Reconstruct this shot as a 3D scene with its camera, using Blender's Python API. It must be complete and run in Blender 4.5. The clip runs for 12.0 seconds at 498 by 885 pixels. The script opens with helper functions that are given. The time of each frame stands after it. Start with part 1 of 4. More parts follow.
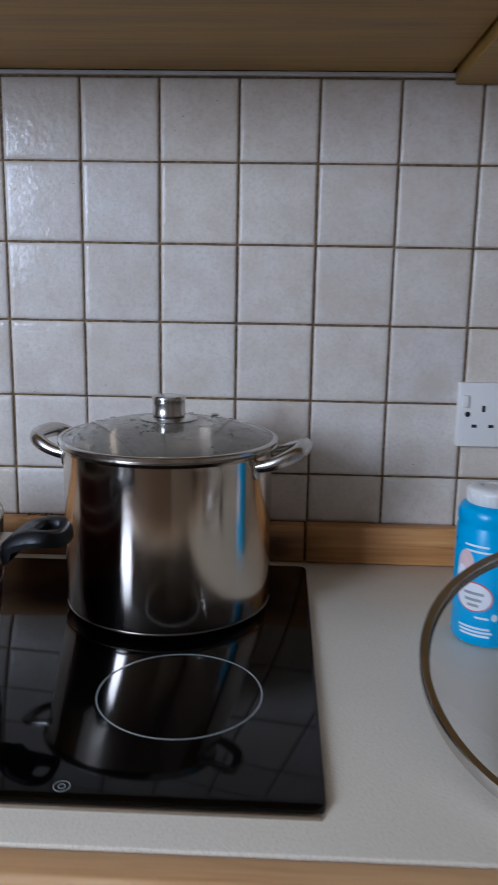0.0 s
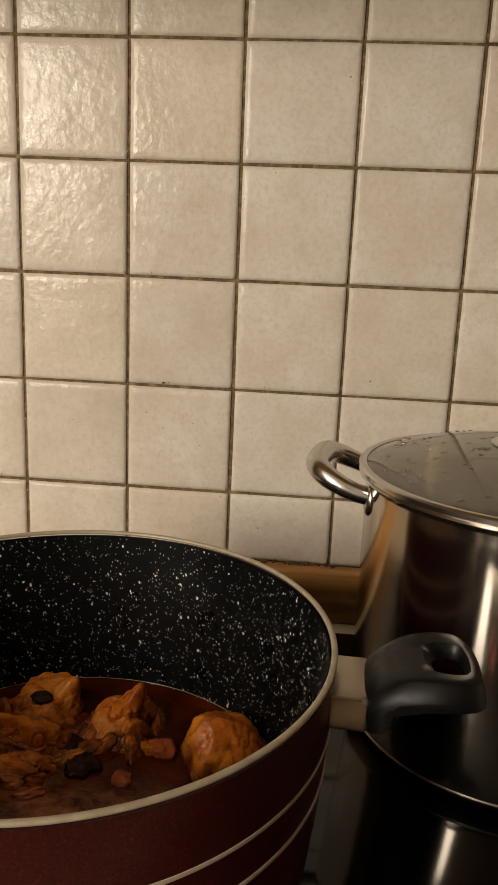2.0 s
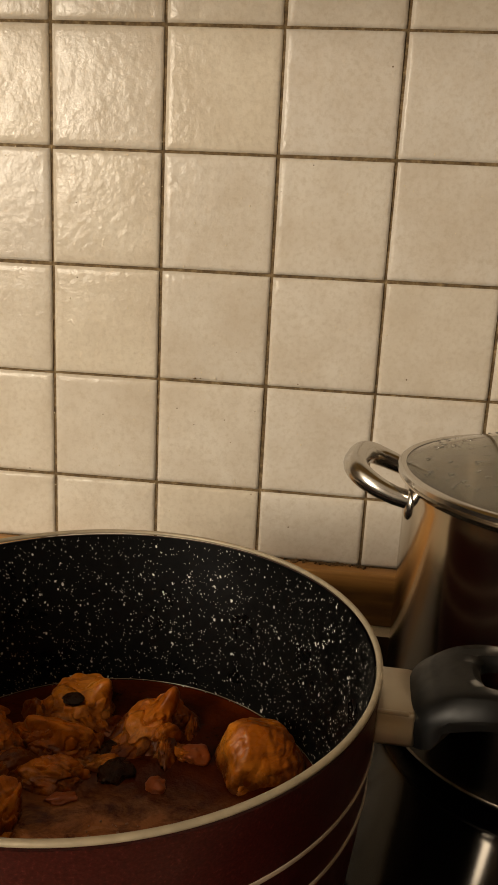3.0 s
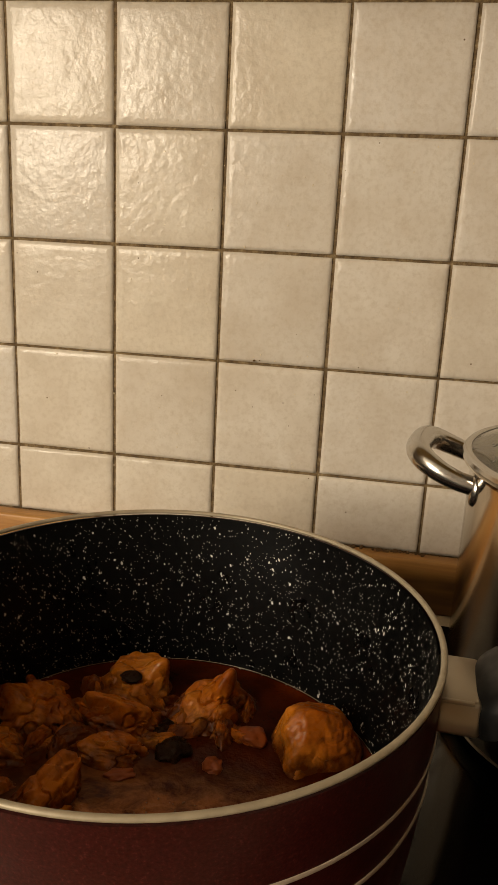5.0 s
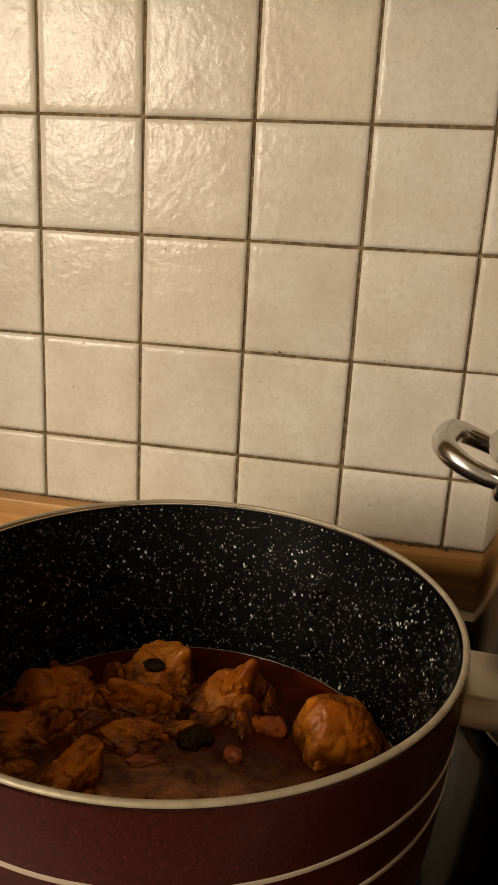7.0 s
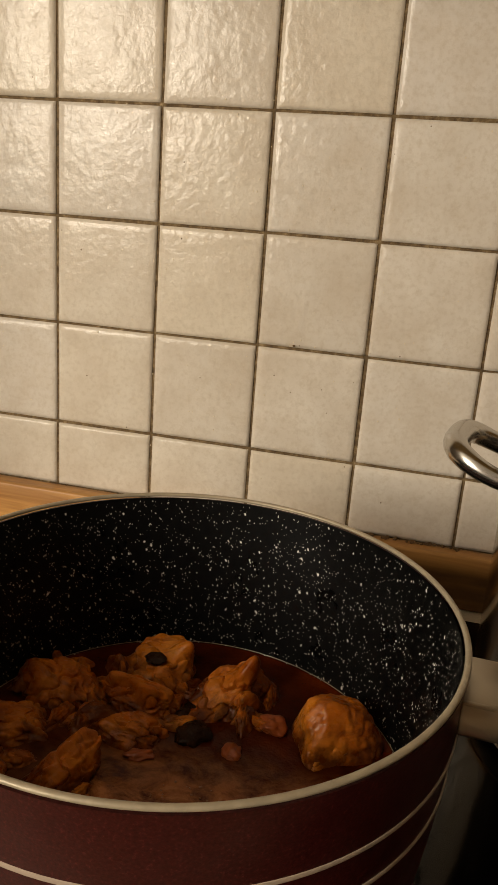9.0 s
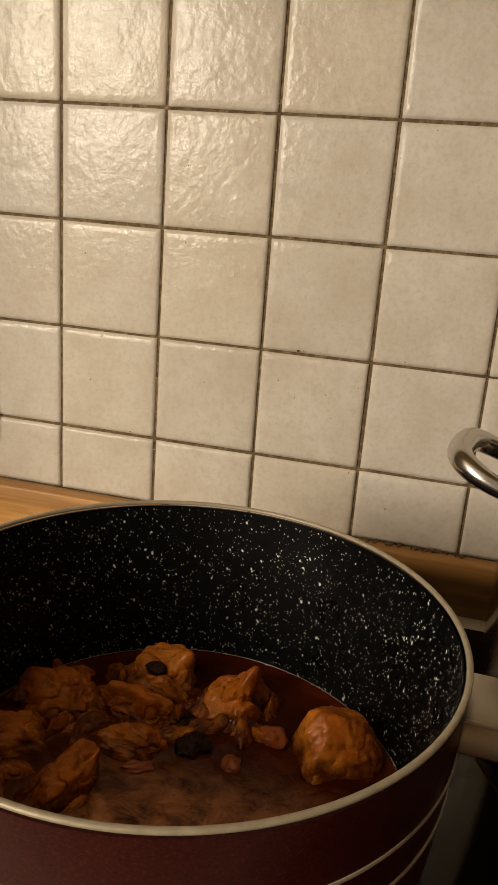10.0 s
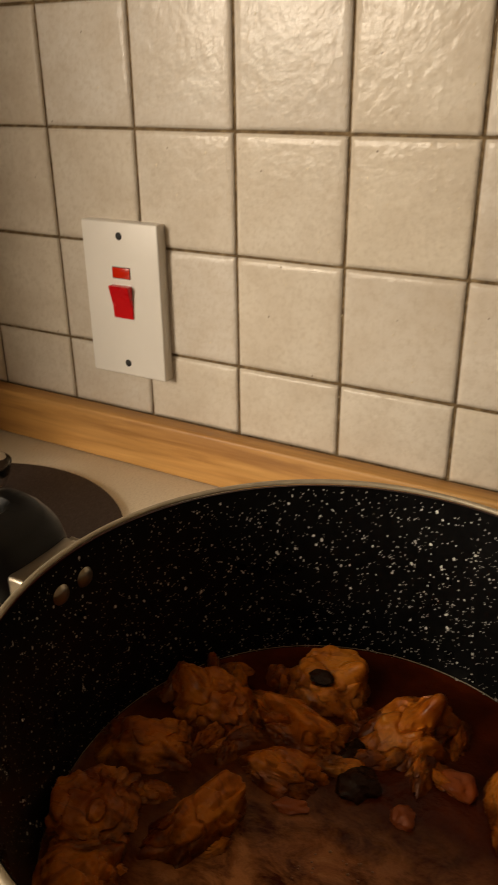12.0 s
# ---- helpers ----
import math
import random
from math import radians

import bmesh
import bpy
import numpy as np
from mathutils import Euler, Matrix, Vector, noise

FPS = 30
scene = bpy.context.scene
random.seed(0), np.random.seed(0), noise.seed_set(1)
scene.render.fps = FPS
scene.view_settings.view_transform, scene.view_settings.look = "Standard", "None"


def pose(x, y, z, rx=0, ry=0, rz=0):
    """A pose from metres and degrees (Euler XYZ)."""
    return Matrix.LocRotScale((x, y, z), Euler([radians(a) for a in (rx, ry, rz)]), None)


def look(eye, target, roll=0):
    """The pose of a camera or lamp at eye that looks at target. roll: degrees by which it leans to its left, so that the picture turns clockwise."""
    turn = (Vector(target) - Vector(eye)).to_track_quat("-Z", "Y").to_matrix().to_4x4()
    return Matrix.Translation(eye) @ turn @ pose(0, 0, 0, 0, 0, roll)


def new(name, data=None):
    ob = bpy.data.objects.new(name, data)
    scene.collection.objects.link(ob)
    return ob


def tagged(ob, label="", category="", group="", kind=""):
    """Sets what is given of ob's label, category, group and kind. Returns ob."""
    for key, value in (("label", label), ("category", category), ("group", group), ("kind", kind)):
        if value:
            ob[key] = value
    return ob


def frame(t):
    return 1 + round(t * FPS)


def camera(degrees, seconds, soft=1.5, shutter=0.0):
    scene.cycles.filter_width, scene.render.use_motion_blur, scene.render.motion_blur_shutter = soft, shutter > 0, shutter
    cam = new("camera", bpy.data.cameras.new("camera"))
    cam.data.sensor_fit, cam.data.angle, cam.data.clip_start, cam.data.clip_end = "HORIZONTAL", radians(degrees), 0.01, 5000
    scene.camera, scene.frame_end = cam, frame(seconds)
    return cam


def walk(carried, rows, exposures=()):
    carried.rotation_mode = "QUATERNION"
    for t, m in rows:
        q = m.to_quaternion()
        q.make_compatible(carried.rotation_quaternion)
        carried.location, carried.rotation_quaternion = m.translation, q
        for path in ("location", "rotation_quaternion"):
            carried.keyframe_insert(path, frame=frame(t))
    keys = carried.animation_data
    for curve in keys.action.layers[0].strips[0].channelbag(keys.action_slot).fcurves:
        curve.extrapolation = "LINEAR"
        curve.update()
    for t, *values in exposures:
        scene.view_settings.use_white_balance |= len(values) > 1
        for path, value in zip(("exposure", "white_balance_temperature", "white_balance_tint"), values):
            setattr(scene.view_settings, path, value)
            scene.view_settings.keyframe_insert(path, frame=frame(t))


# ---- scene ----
cam = camera(35.1, 12.0, soft=0.55, shutter=0.15)
PATH = [
    (0, (0.557, -1.037, 1.286), (0.485, 0.92, 0.882), 1.0),
    (0.2, (0.521, -0.942, 1.272), (0.329, 1.012, 0.889), 0.9),
    (0.5, (0.446, -0.851, 1.274), (0.143, 1.082, 0.857), 0.7),
    (1, (0.346, -0.791, 1.265), (0.192, 1.153, 0.822), 1.8),
    (1.5, (0.294, -0.744, 1.262), (0.145, 1.197, 0.804), 2.3),
    (2, (0.276, -0.72, 1.258), (0.118, 1.216, 0.782), 2.4),
    (2.5, (0.268, -0.707, 1.257), (0.092, 1.224, 0.767), 2.7),
    (3, (0.26, -0.708, 1.261), (0.063, 1.218, 0.759), 2.9),
    (3.5, (0.253, -0.71, 1.254), (0.028, 1.209, 0.735), 3.0),
    (5.5, (0.253, -0.703, 1.258), (-0.083, 1.191, 0.71), 2.9),
    (6, (0.252, -0.704, 1.259), (-0.081, 1.189, 0.703), 3.1),
    (6.5, (0.257, -0.7, 1.259), (-0.077, 1.19, 0.698), 3.2),
    (7, (0.253, -0.705, 1.257), (-0.127, 1.175, 0.69), 3.1),
    (9, (0.259, -0.697, 1.26), (-0.167, 1.164, 0.663), 4.2),
    (9.5, (0.256, -0.698, 1.263), (-0.178, 1.159, 0.659), 4.3),
    (10, (0.261, -0.69, 1.266), (-0.184, 1.164, 0.661), 4.3),
    (10.5, (0.271, -0.668, 1.267), (-0.188, 1.181, 0.66), 3.9),
    (11, (0.296, -0.661, 1.28), (-0.234, 1.169, 0.674), 3.0),
    (11.5, (0.307, -0.651, 1.274), (-0.4, 1.122, 0.676), 1.6),
    (11.7, (0.291, -0.632, 1.275), (-0.493, 1.088, 0.621), 0.9),
    (12, (0.245, -0.585, 1.271), (-0.654, 0.989, 0.425), -0.7),
]
EXPOSURES = [
    (0.0, 0.02, 5100, 14), (0.5, 0.13, 5350, 13), (1.0, 0.21, 6450, 13), (1.5, 0.10, 7400, 14), (2.0, 0.07, 8650, 15), (2.5, 0.05, 9500, 14),
    (6.5, 0.04, 9900, 14), (7.2, 0.08, 9600, 14), (9.0, 0.02, 9200, 14), (10.0, 0.01, 9200, 14), (11.5, 0.02, 9400, 15), (12.0, -0.03, 9800, 16),
]
walk(cam, [(t, look(eye, target, roll)) for t, eye, target, roll in PATH], EXPOSURES)

# ---- world and light ----
world = bpy.data.worlds.new("sky")
scene.world = world
world.use_nodes = True
wn = world.node_tree
sky = wn.nodes.new("ShaderNodeTexSky")
sky.sky_type, sky.sun_disc, sky.sun_elevation, sky.sun_rotation = "NISHITA", False, radians(30), radians(120)
wn.links.new(sky.outputs[0], wn.nodes["Background"].inputs[0])
wn.nodes["Background"].inputs[1].default_value = 0.1

ROOM_L, ROOM_R, ROOM_BACK, ROOM_TOP = -2.3, 2.0, -2.3, 2.4
WIN = (-1.57, -0.77, 1.30, 2.34)     # window in the back wall: x0, x1, z0, z1
lamp = bpy.data.lights.new("window_daylight", "AREA")
lamp.shape, lamp.size, lamp.size_y, lamp.energy, lamp.color = "RECTANGLE", 0.74, 0.98, 62.0, (0.93, 0.97, 1.0)
lamp_ob = new("window_daylight", lamp)
lamp_ob.matrix_world = look(((WIN[0] + WIN[1]) / 2, ROOM_BACK - 0.05, (WIN[2] + WIN[3]) / 2), (0.1, 0, 1.2))


# ---- materials ----
class Mat:
    """A node material in the making."""
    def __init__(self, name, color=(0.5, 0.5, 0.5), rough=0.5, metal=0.0):
        self.m = bpy.data.materials.new(name)
        self.m.use_nodes = True
        self.t = self.m.node_tree
        self.b = self.t.nodes["Principled BSDF"]
        self.set("Base Color", (*color, 1)), self.set("Roughness", rough), self.set("Metallic", metal)

    def set(self, key, value):
        self.b.inputs[key].default_value = value

    def node(self, kind, **values):
        n = self.t.nodes.new(kind)
        for key, value in values.items():
            n.inputs[key.replace("_", " ")].default_value = value
        return n

    def link(self, a, b):
        self.t.links.new(a, b)

    def coords(self, scale=(1, 1, 1), shift=False):
        tc = self.t.nodes.new("ShaderNodeTexCoord")
        mp = self.t.nodes.new("ShaderNodeMapping")
        mp.inputs["Scale"].default_value = scale
        self.link(tc.outputs["Object"], mp.inputs["Vector"])
        if shift:
            info = self.t.nodes.new("ShaderNodeObjectInfo")
            mul = self.node("ShaderNodeMath")
            mul.operation = "MULTIPLY"
            mul.inputs[1].default_value = 37.0
            self.link(info.outputs["Random"], mul.inputs[0])
            comb = self.t.nodes.new("ShaderNodeCombineXYZ")
            for k in range(3):
                self.link(mul.outputs[0], comb.inputs[k])
            self.link(comb.outputs[0], mp.inputs["Location"])
        return mp.outputs[0]

    def noise(self, vec, scale, detail=4.0, rough=0.55, dist=0.0):
        n = self.node("ShaderNodeTexNoise", Scale=scale, Detail=detail, Roughness=rough, Distortion=dist)
        self.link(vec, n.inputs["Vector"])
        return n.outputs["Fac"]

    def ramp(self, fac, stops):
        r = self.t.nodes.new("ShaderNodeValToRGB")
        e = r.color_ramp.elements
        while len(e) < len(stops):
            e.new(0.5)
        for el, (p, c) in zip(e, stops):
            el.position, el.color = p, (*c, 1) if len(c) == 3 else c
        self.link(fac, r.inputs[0])
        return r.outputs[0]

    def grey(self, fac, a, b, lo=0.0, hi=1.0):
        r = self.node("ShaderNodeMapRange", From_Min=a, From_Max=b, To_Min=lo, To_Max=hi)
        self.link(fac, r.inputs["Value"])
        return r.outputs["Result"]

    def mix(self, fac, a, b, kind="MIX"):
        n = self.t.nodes.new("ShaderNodeMix")
        n.data_type, n.blend_type = "RGBA", kind
        for sock, v in ((n.inputs[0], fac), (n.inputs[6], a), (n.inputs[7], b)):
            if isinstance(v, (int, float)):
                sock.default_value = v
            elif isinstance(v, tuple):
                sock.default_value = (*v, 1)
            else:
                self.link(v, sock)
        return n.outputs[2]

    def color(self, out):
        self.link(out, self.b.inputs["Base Color"])

    def rough(self, out):
        self.link(out, self.b.inputs["Roughness"])

    def bump(self, height, strength=0.3, distance=0.001):
        n = self.node("ShaderNodeBump", Strength=strength, Distance=distance)
        self.link(height, n.inputs["Height"])
        last = self.b.inputs["Normal"].links
        if last:
            self.link(last[0].from_socket, n.inputs["Normal"])
        self.link(n.outputs[0], self.b.inputs["Normal"])


def tile_material():
    k = Mat("glazed_tile", rough=0.3)
    k.set("Specular IOR Level", 0.24)
    v = k.coords(shift=True)
    info = k.t.nodes.new("ShaderNodeObjectInfo")
    base = k.ramp(info.outputs["Random"], [(0.0, (0.63, 0.575, 0.505)), (0.25, (0.67, 0.605, 0.515)), (0.5, (0.66, 0.615, 0.56)), (0.75, (0.68, 0.61, 0.51)), (1.0, (0.67, 0.62, 0.56))])
    cloud = k.grey(k.noise(v, 22, 4, 0.6), 0.35, 0.7)
    c = k.mix(cloud, base, k.mix(0.6, base, (0.52, 0.435, 0.345)))
    fine = k.grey(k.noise(v, 210, 5, 0.7), 0.46, 0.72, 0, 0.5)
    c = k.mix(fine, c, (0.48, 0.395, 0.30))
    pits = k.node("ShaderNodeTexVoronoi", Scale=38)
    k.link(v, pits.inputs["Vector"])
    pit = k.grey(pits.outputs["Distance"], 0.035, 0.02)
    c = k.mix(pit, c, (0.17, 0.12, 0.08))
    k.color(c)
    k.rough(k.grey(k.noise(v, 60, 3), 0.3, 0.7, 0.15, 0.25))
    k.bump(k.noise(k.coords(shift=True), 130, 3, 0.5), 0.42, 0.0017)
    k.bump(k.noise(v, 34, 2, 0.5), 0.34, 0.0028)
    k.bump(k.noise(v, 420, 4, 0.7), 0.24, 0.0005)
    return k.m


def grout_material():
    k = Mat("dark_grout", rough=0.9)
    v = k.coords()
    k.color(k.ramp(k.noise(v, 170, 5, 0.75), [(0.34, (0.062, 0.036, 0.016)), (0.52, (0.150, 0.096, 0.046)), (0.70, (0.32, 0.23, 0.13))]))
    k.bump(k.noise(v, 600, 3), 0.5, 0.0008)
    return k.m


def wood_material(name, light, mid, dark, along=0, scale=1.0, rough=0.45, shade_stain=None):
    """Grained wood; in the given stretch of x, shade and staining are painted in, below the top edge."""
    k = Mat(name, rough=rough)
    s = [26.0 * scale] * 3
    s[along] = 1.6 * scale
    v = k.coords(tuple(s))
    grain = k.noise(v, 2.2, 6, 0.62, 0.6)
    c = k.ramp(grain, [(0.28, dark), (0.48, mid), (0.72, light)])
    s2 = [160.0 * scale] * 3
    s2[along] = 5.0 * scale
    fine = k.noise(k.coords(tuple(s2)), 1.5, 3)
    c = k.mix(k.grey(fine, 0.45, 0.75, 0, 0.5), c, dark)
    blotch = k.noise(k.coords(), 9, 3)
    c = k.mix(k.grey(blotch, 0.5, 0.75, 0, 0.4), c, mid)
    if shade_stain:
        a, b, e, f = shade_stain
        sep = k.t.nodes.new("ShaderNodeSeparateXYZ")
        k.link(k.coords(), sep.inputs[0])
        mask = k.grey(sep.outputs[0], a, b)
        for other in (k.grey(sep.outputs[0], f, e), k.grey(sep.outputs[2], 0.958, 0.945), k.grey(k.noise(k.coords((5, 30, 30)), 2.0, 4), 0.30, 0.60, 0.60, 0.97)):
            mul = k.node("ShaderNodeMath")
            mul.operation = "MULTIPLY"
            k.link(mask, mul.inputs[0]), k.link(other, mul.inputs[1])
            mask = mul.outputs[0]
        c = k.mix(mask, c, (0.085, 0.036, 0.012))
    k.color(c)
    k.rough(k.grey(grain, 0.3, 0.7, rough - 0.08, rough + 0.12))
    k.bump(fine, 0.25, 0.0006)
    return k.m


def counter_material():
    k = Mat("cream_laminate", rough=0.42)
    v = k.coords()
    c = k.ramp(k.noise(v, 420, 3, 0.7), [(0.3, (0.62, 0.545, 0.42)), (0.5, (0.75, 0.67, 0.53)), (0.72, (0.80, 0.735, 0.60))])
    c = k.mix(k.grey(k.noise(v, 5, 4), 0.4, 0.7, 0, 0.4), c, (0.66, 0.59, 0.47))
    k.color(c)
    k.rough(k.grey(k.noise(v, 30, 3), 0.3, 0.7, 0.34, 0.5))
    k.bump(k.noise(v, 900, 2), 0.05, 0.0003)
    return k.m


def speckle_material():
    k = Mat("black_nonstick", rough=0.34)
    k.set("Specular IOR Level", 0.19)
    v = k.coords()
    k.color(k.ramp(k.noise(v, 260, 3), [(0.35, (0.0012, 0.0012, 0.0013)), (0.7, (0.0035, 0.0034, 0.0033))]))
    k.rough(k.grey(k.noise(v, 40, 3), 0.3, 0.7, 0.26, 0.36))
    k.bump(k.noise(v, 900, 2), 0.2, 0.0003)
    return k.m


def burgundy_material():
    k = Mat("burgundy_enamel", rough=0.36)
    k.set("Specular IOR Level", 0.2)
    v = k.coords()
    k.color(k.ramp(k.noise(v, 700, 3), [(0.3, (0.026, 0.0026, 0.0022)), (0.6, (0.048, 0.0058, 0.0050)), (0.8, (0.10, 0.019, 0.017))]))
    k.rough(k.grey(k.noise(v, 45, 3), 0.3, 0.7, 0.28, 0.42))
    k.bump(k.noise(v, 800, 2), 0.25, 0.0003)
    return k.m


def metal_material(name, color, rough, brushed=(1, 1, 1), amount=0.05):
    k = Mat(name, color, rough, 1.0)
    n = k.noise(k.coords(brushed), 60, 4, 0.6)
    smear = k.noise(k.coords(), 14, 4, 0.6)
    k.color(k.mix(k.grey(smear, 0.45, 0.75, 0, 0.35), color, tuple(0.72 * q for q in color)))
    k.rough(k.grey(n, 0.3, 0.7, rough, rough + amount))
    k.bump(n, 0.04, 0.0005)
    return k.m


def glass_material(name, tint=(1, 1, 1), rough=0.02, drops=False):
    k = Mat(name, tint, rough)
    k.set("Transmission Weight", 1.0), k.set("IOR", 1.48)
    if drops:
        k.set("Transmission Weight", 0.87)
        v = k.node("ShaderNodeTexVoronoi", Scale=120)
        k.link(k.coords(), v.inputs["Vector"])
        sep = k.t.nodes.new("ShaderNodeSeparateColor")
        k.link(v.outputs["Color"], sep.inputs[0])
        lim = k.grey(sep.outputs[0], 0.72, 1.0, 0.0, 0.4)
        sub = k.t.nodes.new("ShaderNodeMath")
        sub.operation = "SUBTRACT"
        k.link(lim, sub.inputs[0]), k.link(v.outputs["Distance"], sub.inputs[1])
        k.bump(k.grey(sub.outputs[0], 0.0, 0.2), 0.9, 0.0015)
        k.rough(k.grey(k.noise(k.coords(), 25, 4), 0.40, 0.7, 0.06, 0.16))
    return k.m


def plain(name, color, rough=0.5, metal=0.0, vary=0.15, scale=60.0, relief=0.15):
    k = Mat(name, color, rough, metal)
    v = k.coords()
    k.color(k.mix(k.grey(k.noise(v, scale, 4), 0.35, 0.7, 0, vary * 2), color, tuple(q * 0.6 for q in color)))
    k.rough(k.grey(k.noise(v, scale * 1.7, 3), 0.3, 0.7, rough * 0.85, min(1, rough * 1.2)))
    k.bump(k.noise(v, scale * 8, 3), relief, 0.0004)
    return k.m


def chicken_material():
    """Pale braised meat, its lower parts still coated in sauce."""
    k = Mat("braised_chicken", rough=0.4)
    v = k.coords(shift=True)
    c = k.ramp(k.noise(v, 30, 3, 0.5, 0.4), [(0.30, (0.24, 0.042, 0.005)), (0.46, (0.50, 0.128, 0.016)), (0.60, (0.64, 0.198, 0.028)), (0.78, (0.74, 0.285, 0.060))])
    strand = k.noise(k.coords((1.0, 3.0, 1.5), shift=True), 60, 5, 0.62, 0.7)
    c = k.mix(k.grey(strand, 0.50, 0.66, 0, 0.6), c, (0.15, 0.025, 0.003))
    sep = k.t.nodes.new("ShaderNodeSeparateXYZ")
    k.link(k.coords(), sep.inputs[0])
    level = k.node("ShaderNodeMath")
    level.operation = "ADD"
    k.link(sep.outputs[2], level.inputs[0]), k.link(k.grey(k.noise(v, 70, 4, 0.6), 0.3, 0.7, -0.008, 0.008), level.inputs[1])
    c = k.mix(k.grey(level.outputs[0], 0.010, 0.000, 0, 0.85), c, (0.075, 0.0105, 0.0016))
    k.color(c)
    k.set("Specular IOR Level", 0.24), k.set("Coat Weight", 0.04), k.set("Coat Roughness", 0.08), k.set("Subsurface Weight", 0.10), k.set("Subsurface Radius", (0.006, 0.002, 0.001))
    k.rough(k.grey(k.noise(v, 170, 3), 0.35, 0.7, 0.18, 0.50))
    k.bump(strand, 0.4, 0.0012)
    k.bump(k.noise(v, 340, 4, 0.65), 0.4, 0.0006)
    return k.m


def sauce_material():
    k = Mat("dark_sauce", rough=0.22)
    k.set("Specular IOR Level", 0.14)
    v = k.coords()
    c = k.ramp(k.noise(v, 20, 5, 0.6), [(0.3, (0.032, 0.0042, 0.001)), (0.55, (0.080, 0.0110, 0.0018)), (0.8, (0.16, 0.027, 0.004))])
    sw = k.noise(k.coords((1, 1.3, 1)), 48, 6, 0.68, 0.5)
    sep = k.t.nodes.new("ShaderNodeSeparateXYZ")
    k.link(k.coords(), sep.inputs[0])
    front = k.grey(sep.outputs[1], 0.030, -0.040)
    froth = k.node("ShaderNodeMath")
    froth.operation = "MULTIPLY"
    k.link(k.grey(sw, 0.36, 0.60), froth.inputs[0]), k.link(front, froth.inputs[1])
    side = k.node("ShaderNodeMath")
    side.operation = "MULTIPLY"
    k.link(froth.outputs[0], side.inputs[0]), k.link(k.grey(sep.outputs[0], -0.078, -0.035, 0.15, 1.0), side.inputs[1])
    froth = side
    c = k.mix(froth.outputs[0], c, (0.64, 0.245, 0.092))
    k.color(c)
    k.rough(k.grey(froth.outputs[0], 0, 1, 0.10, 0.40))
    k.bump(k.noise(v, 90, 4, 0.65), 0.6, 0.002)
    k.bump(k.noise(v, 400, 3), 0.35, 0.0008)
    return k.m


M_TILE, M_GROUT = tile_material(), grout_material()
# The shade behind pan and pot, with some staining, is in the upstand's colour.
M_UPSTAND = wood_material("oiled_wood", (0.64, 0.345, 0.120), (0.50, 0.245, 0.075), (0.26, 0.105, 0.030), 0, shade_stain=(0.09, 0.24, 0.56, 0.64))
M_EDGE = wood_material("pale_wood_edge", (0.70, 0.43, 0.20), (0.62, 0.36, 0.155), (0.46, 0.24, 0.095), 0)
M_CABINET = wood_material("cabinet_veneer", (0.46, 0.285, 0.062), (0.38, 0.225, 0.042), (0.20, 0.105, 0.018), 0, 0.6, 0.5)
M_COUNTER, M_SPECKLE, M_BURGUNDY = counter_material(), speckle_material(), burgundy_material()
M_STEEL = metal_material("polished_steel", (0.62, 0.555, 0.48), 0.11, (1, 1, 0.04), 0.05)
M_STEEL.node_tree.nodes["Principled BSDF"].inputs["Anisotropic"].default_value = 0.65
M_STEEL.node_tree.nodes["Principled BSDF"].inputs["Anisotropic Rotation"].default_value = 0.25
around = M_STEEL.node_tree.nodes.new("ShaderNodeTangent")
around.direction_type, around.axis = "RADIAL", "Z"
M_STEEL.node_tree.links.new(around.outputs[0], M_STEEL.node_tree.nodes["Principled BSDF"].inputs["Tangent"])
M_STEEL_RIM = metal_material("steel_rim", (0.62, 0.60, 0.57), 0.20)
M_BASELINE = metal_material("dull_steel", (0.30, 0.28, 0.25), 0.35)
M_ALU = metal_material("satin_aluminium", (0.46, 0.40, 0.32), 0.34)
M_RIM = plain("bare_rim", (0.42, 0.35, 0.25), 0.45, 0.2, 0.25, 120)
M_FLECK = plain("white_fleck", (0.80, 0.77, 0.71), 0.5, 0, 0.25, 400)
M_STRIPE = plain("cream_stripe", (0.42, 0.33, 0.26), 0.5)
M_BAKELITE = plain("black_bakelite", (0.003, 0.003, 0.003), 0.42, 0, 0.2, 90, 0.06)
M_BAKELITE.node_tree.nodes["Principled BSDF"].inputs["Specular IOR Level"].default_value = 0.26
M_HOB = Mat("black_glass", (0.001, 0.001, 0.001), 0.06)
M_HOB.set("Specular IOR Level", 0.26)
M_HOB = M_HOB.m
M_PRINT = plain("grey_print", (0.30, 0.31, 0.30), 0.4)
M_LED = Mat("red_indicator", (0.5, 0.01, 0.02), 0.3)
M_LED.set("Emission Color", (1.0, 0.012, 0.02, 1)), M_LED.set("Emission Strength", 1.1)
M_LED = M_LED.m
M_GLASS, M_LIDGLASS = glass_material("clear_glass"), glass_material("wet_lid_glass", (0.52, 0.48, 0.40), 0.02, True)
M_PLASTIC = plain("white_plastic", (0.76, 0.73, 0.68), 0.35, 0, 0.06, 20, 0.05)
M_RED = plain("red_rocker", (0.62, 0.008, 0.014), 0.25, 0, 0.1, 40, 0.05)
M_NEON = Mat("neon_window", (0.45, 0.01, 0.005), 0.2)
M_NEON.set("Emission Color", (1.0, 0.06, 0.02, 1)), M_NEON.set("Emission Strength", 0.10)
M_NEON = M_NEON.m
M_HOLE = plain("dark_hole", (0.012, 0.011, 0.01), 0.7)
M_BLUE = plain("blue_bottle", (0.015, 0.36, 0.68), 0.3, 0, 0.1, 25, 0.05)
M_WHITE = plain("white_print", (0.75, 0.75, 0.76), 0.4, 0, 0.08, 40, 0.02)
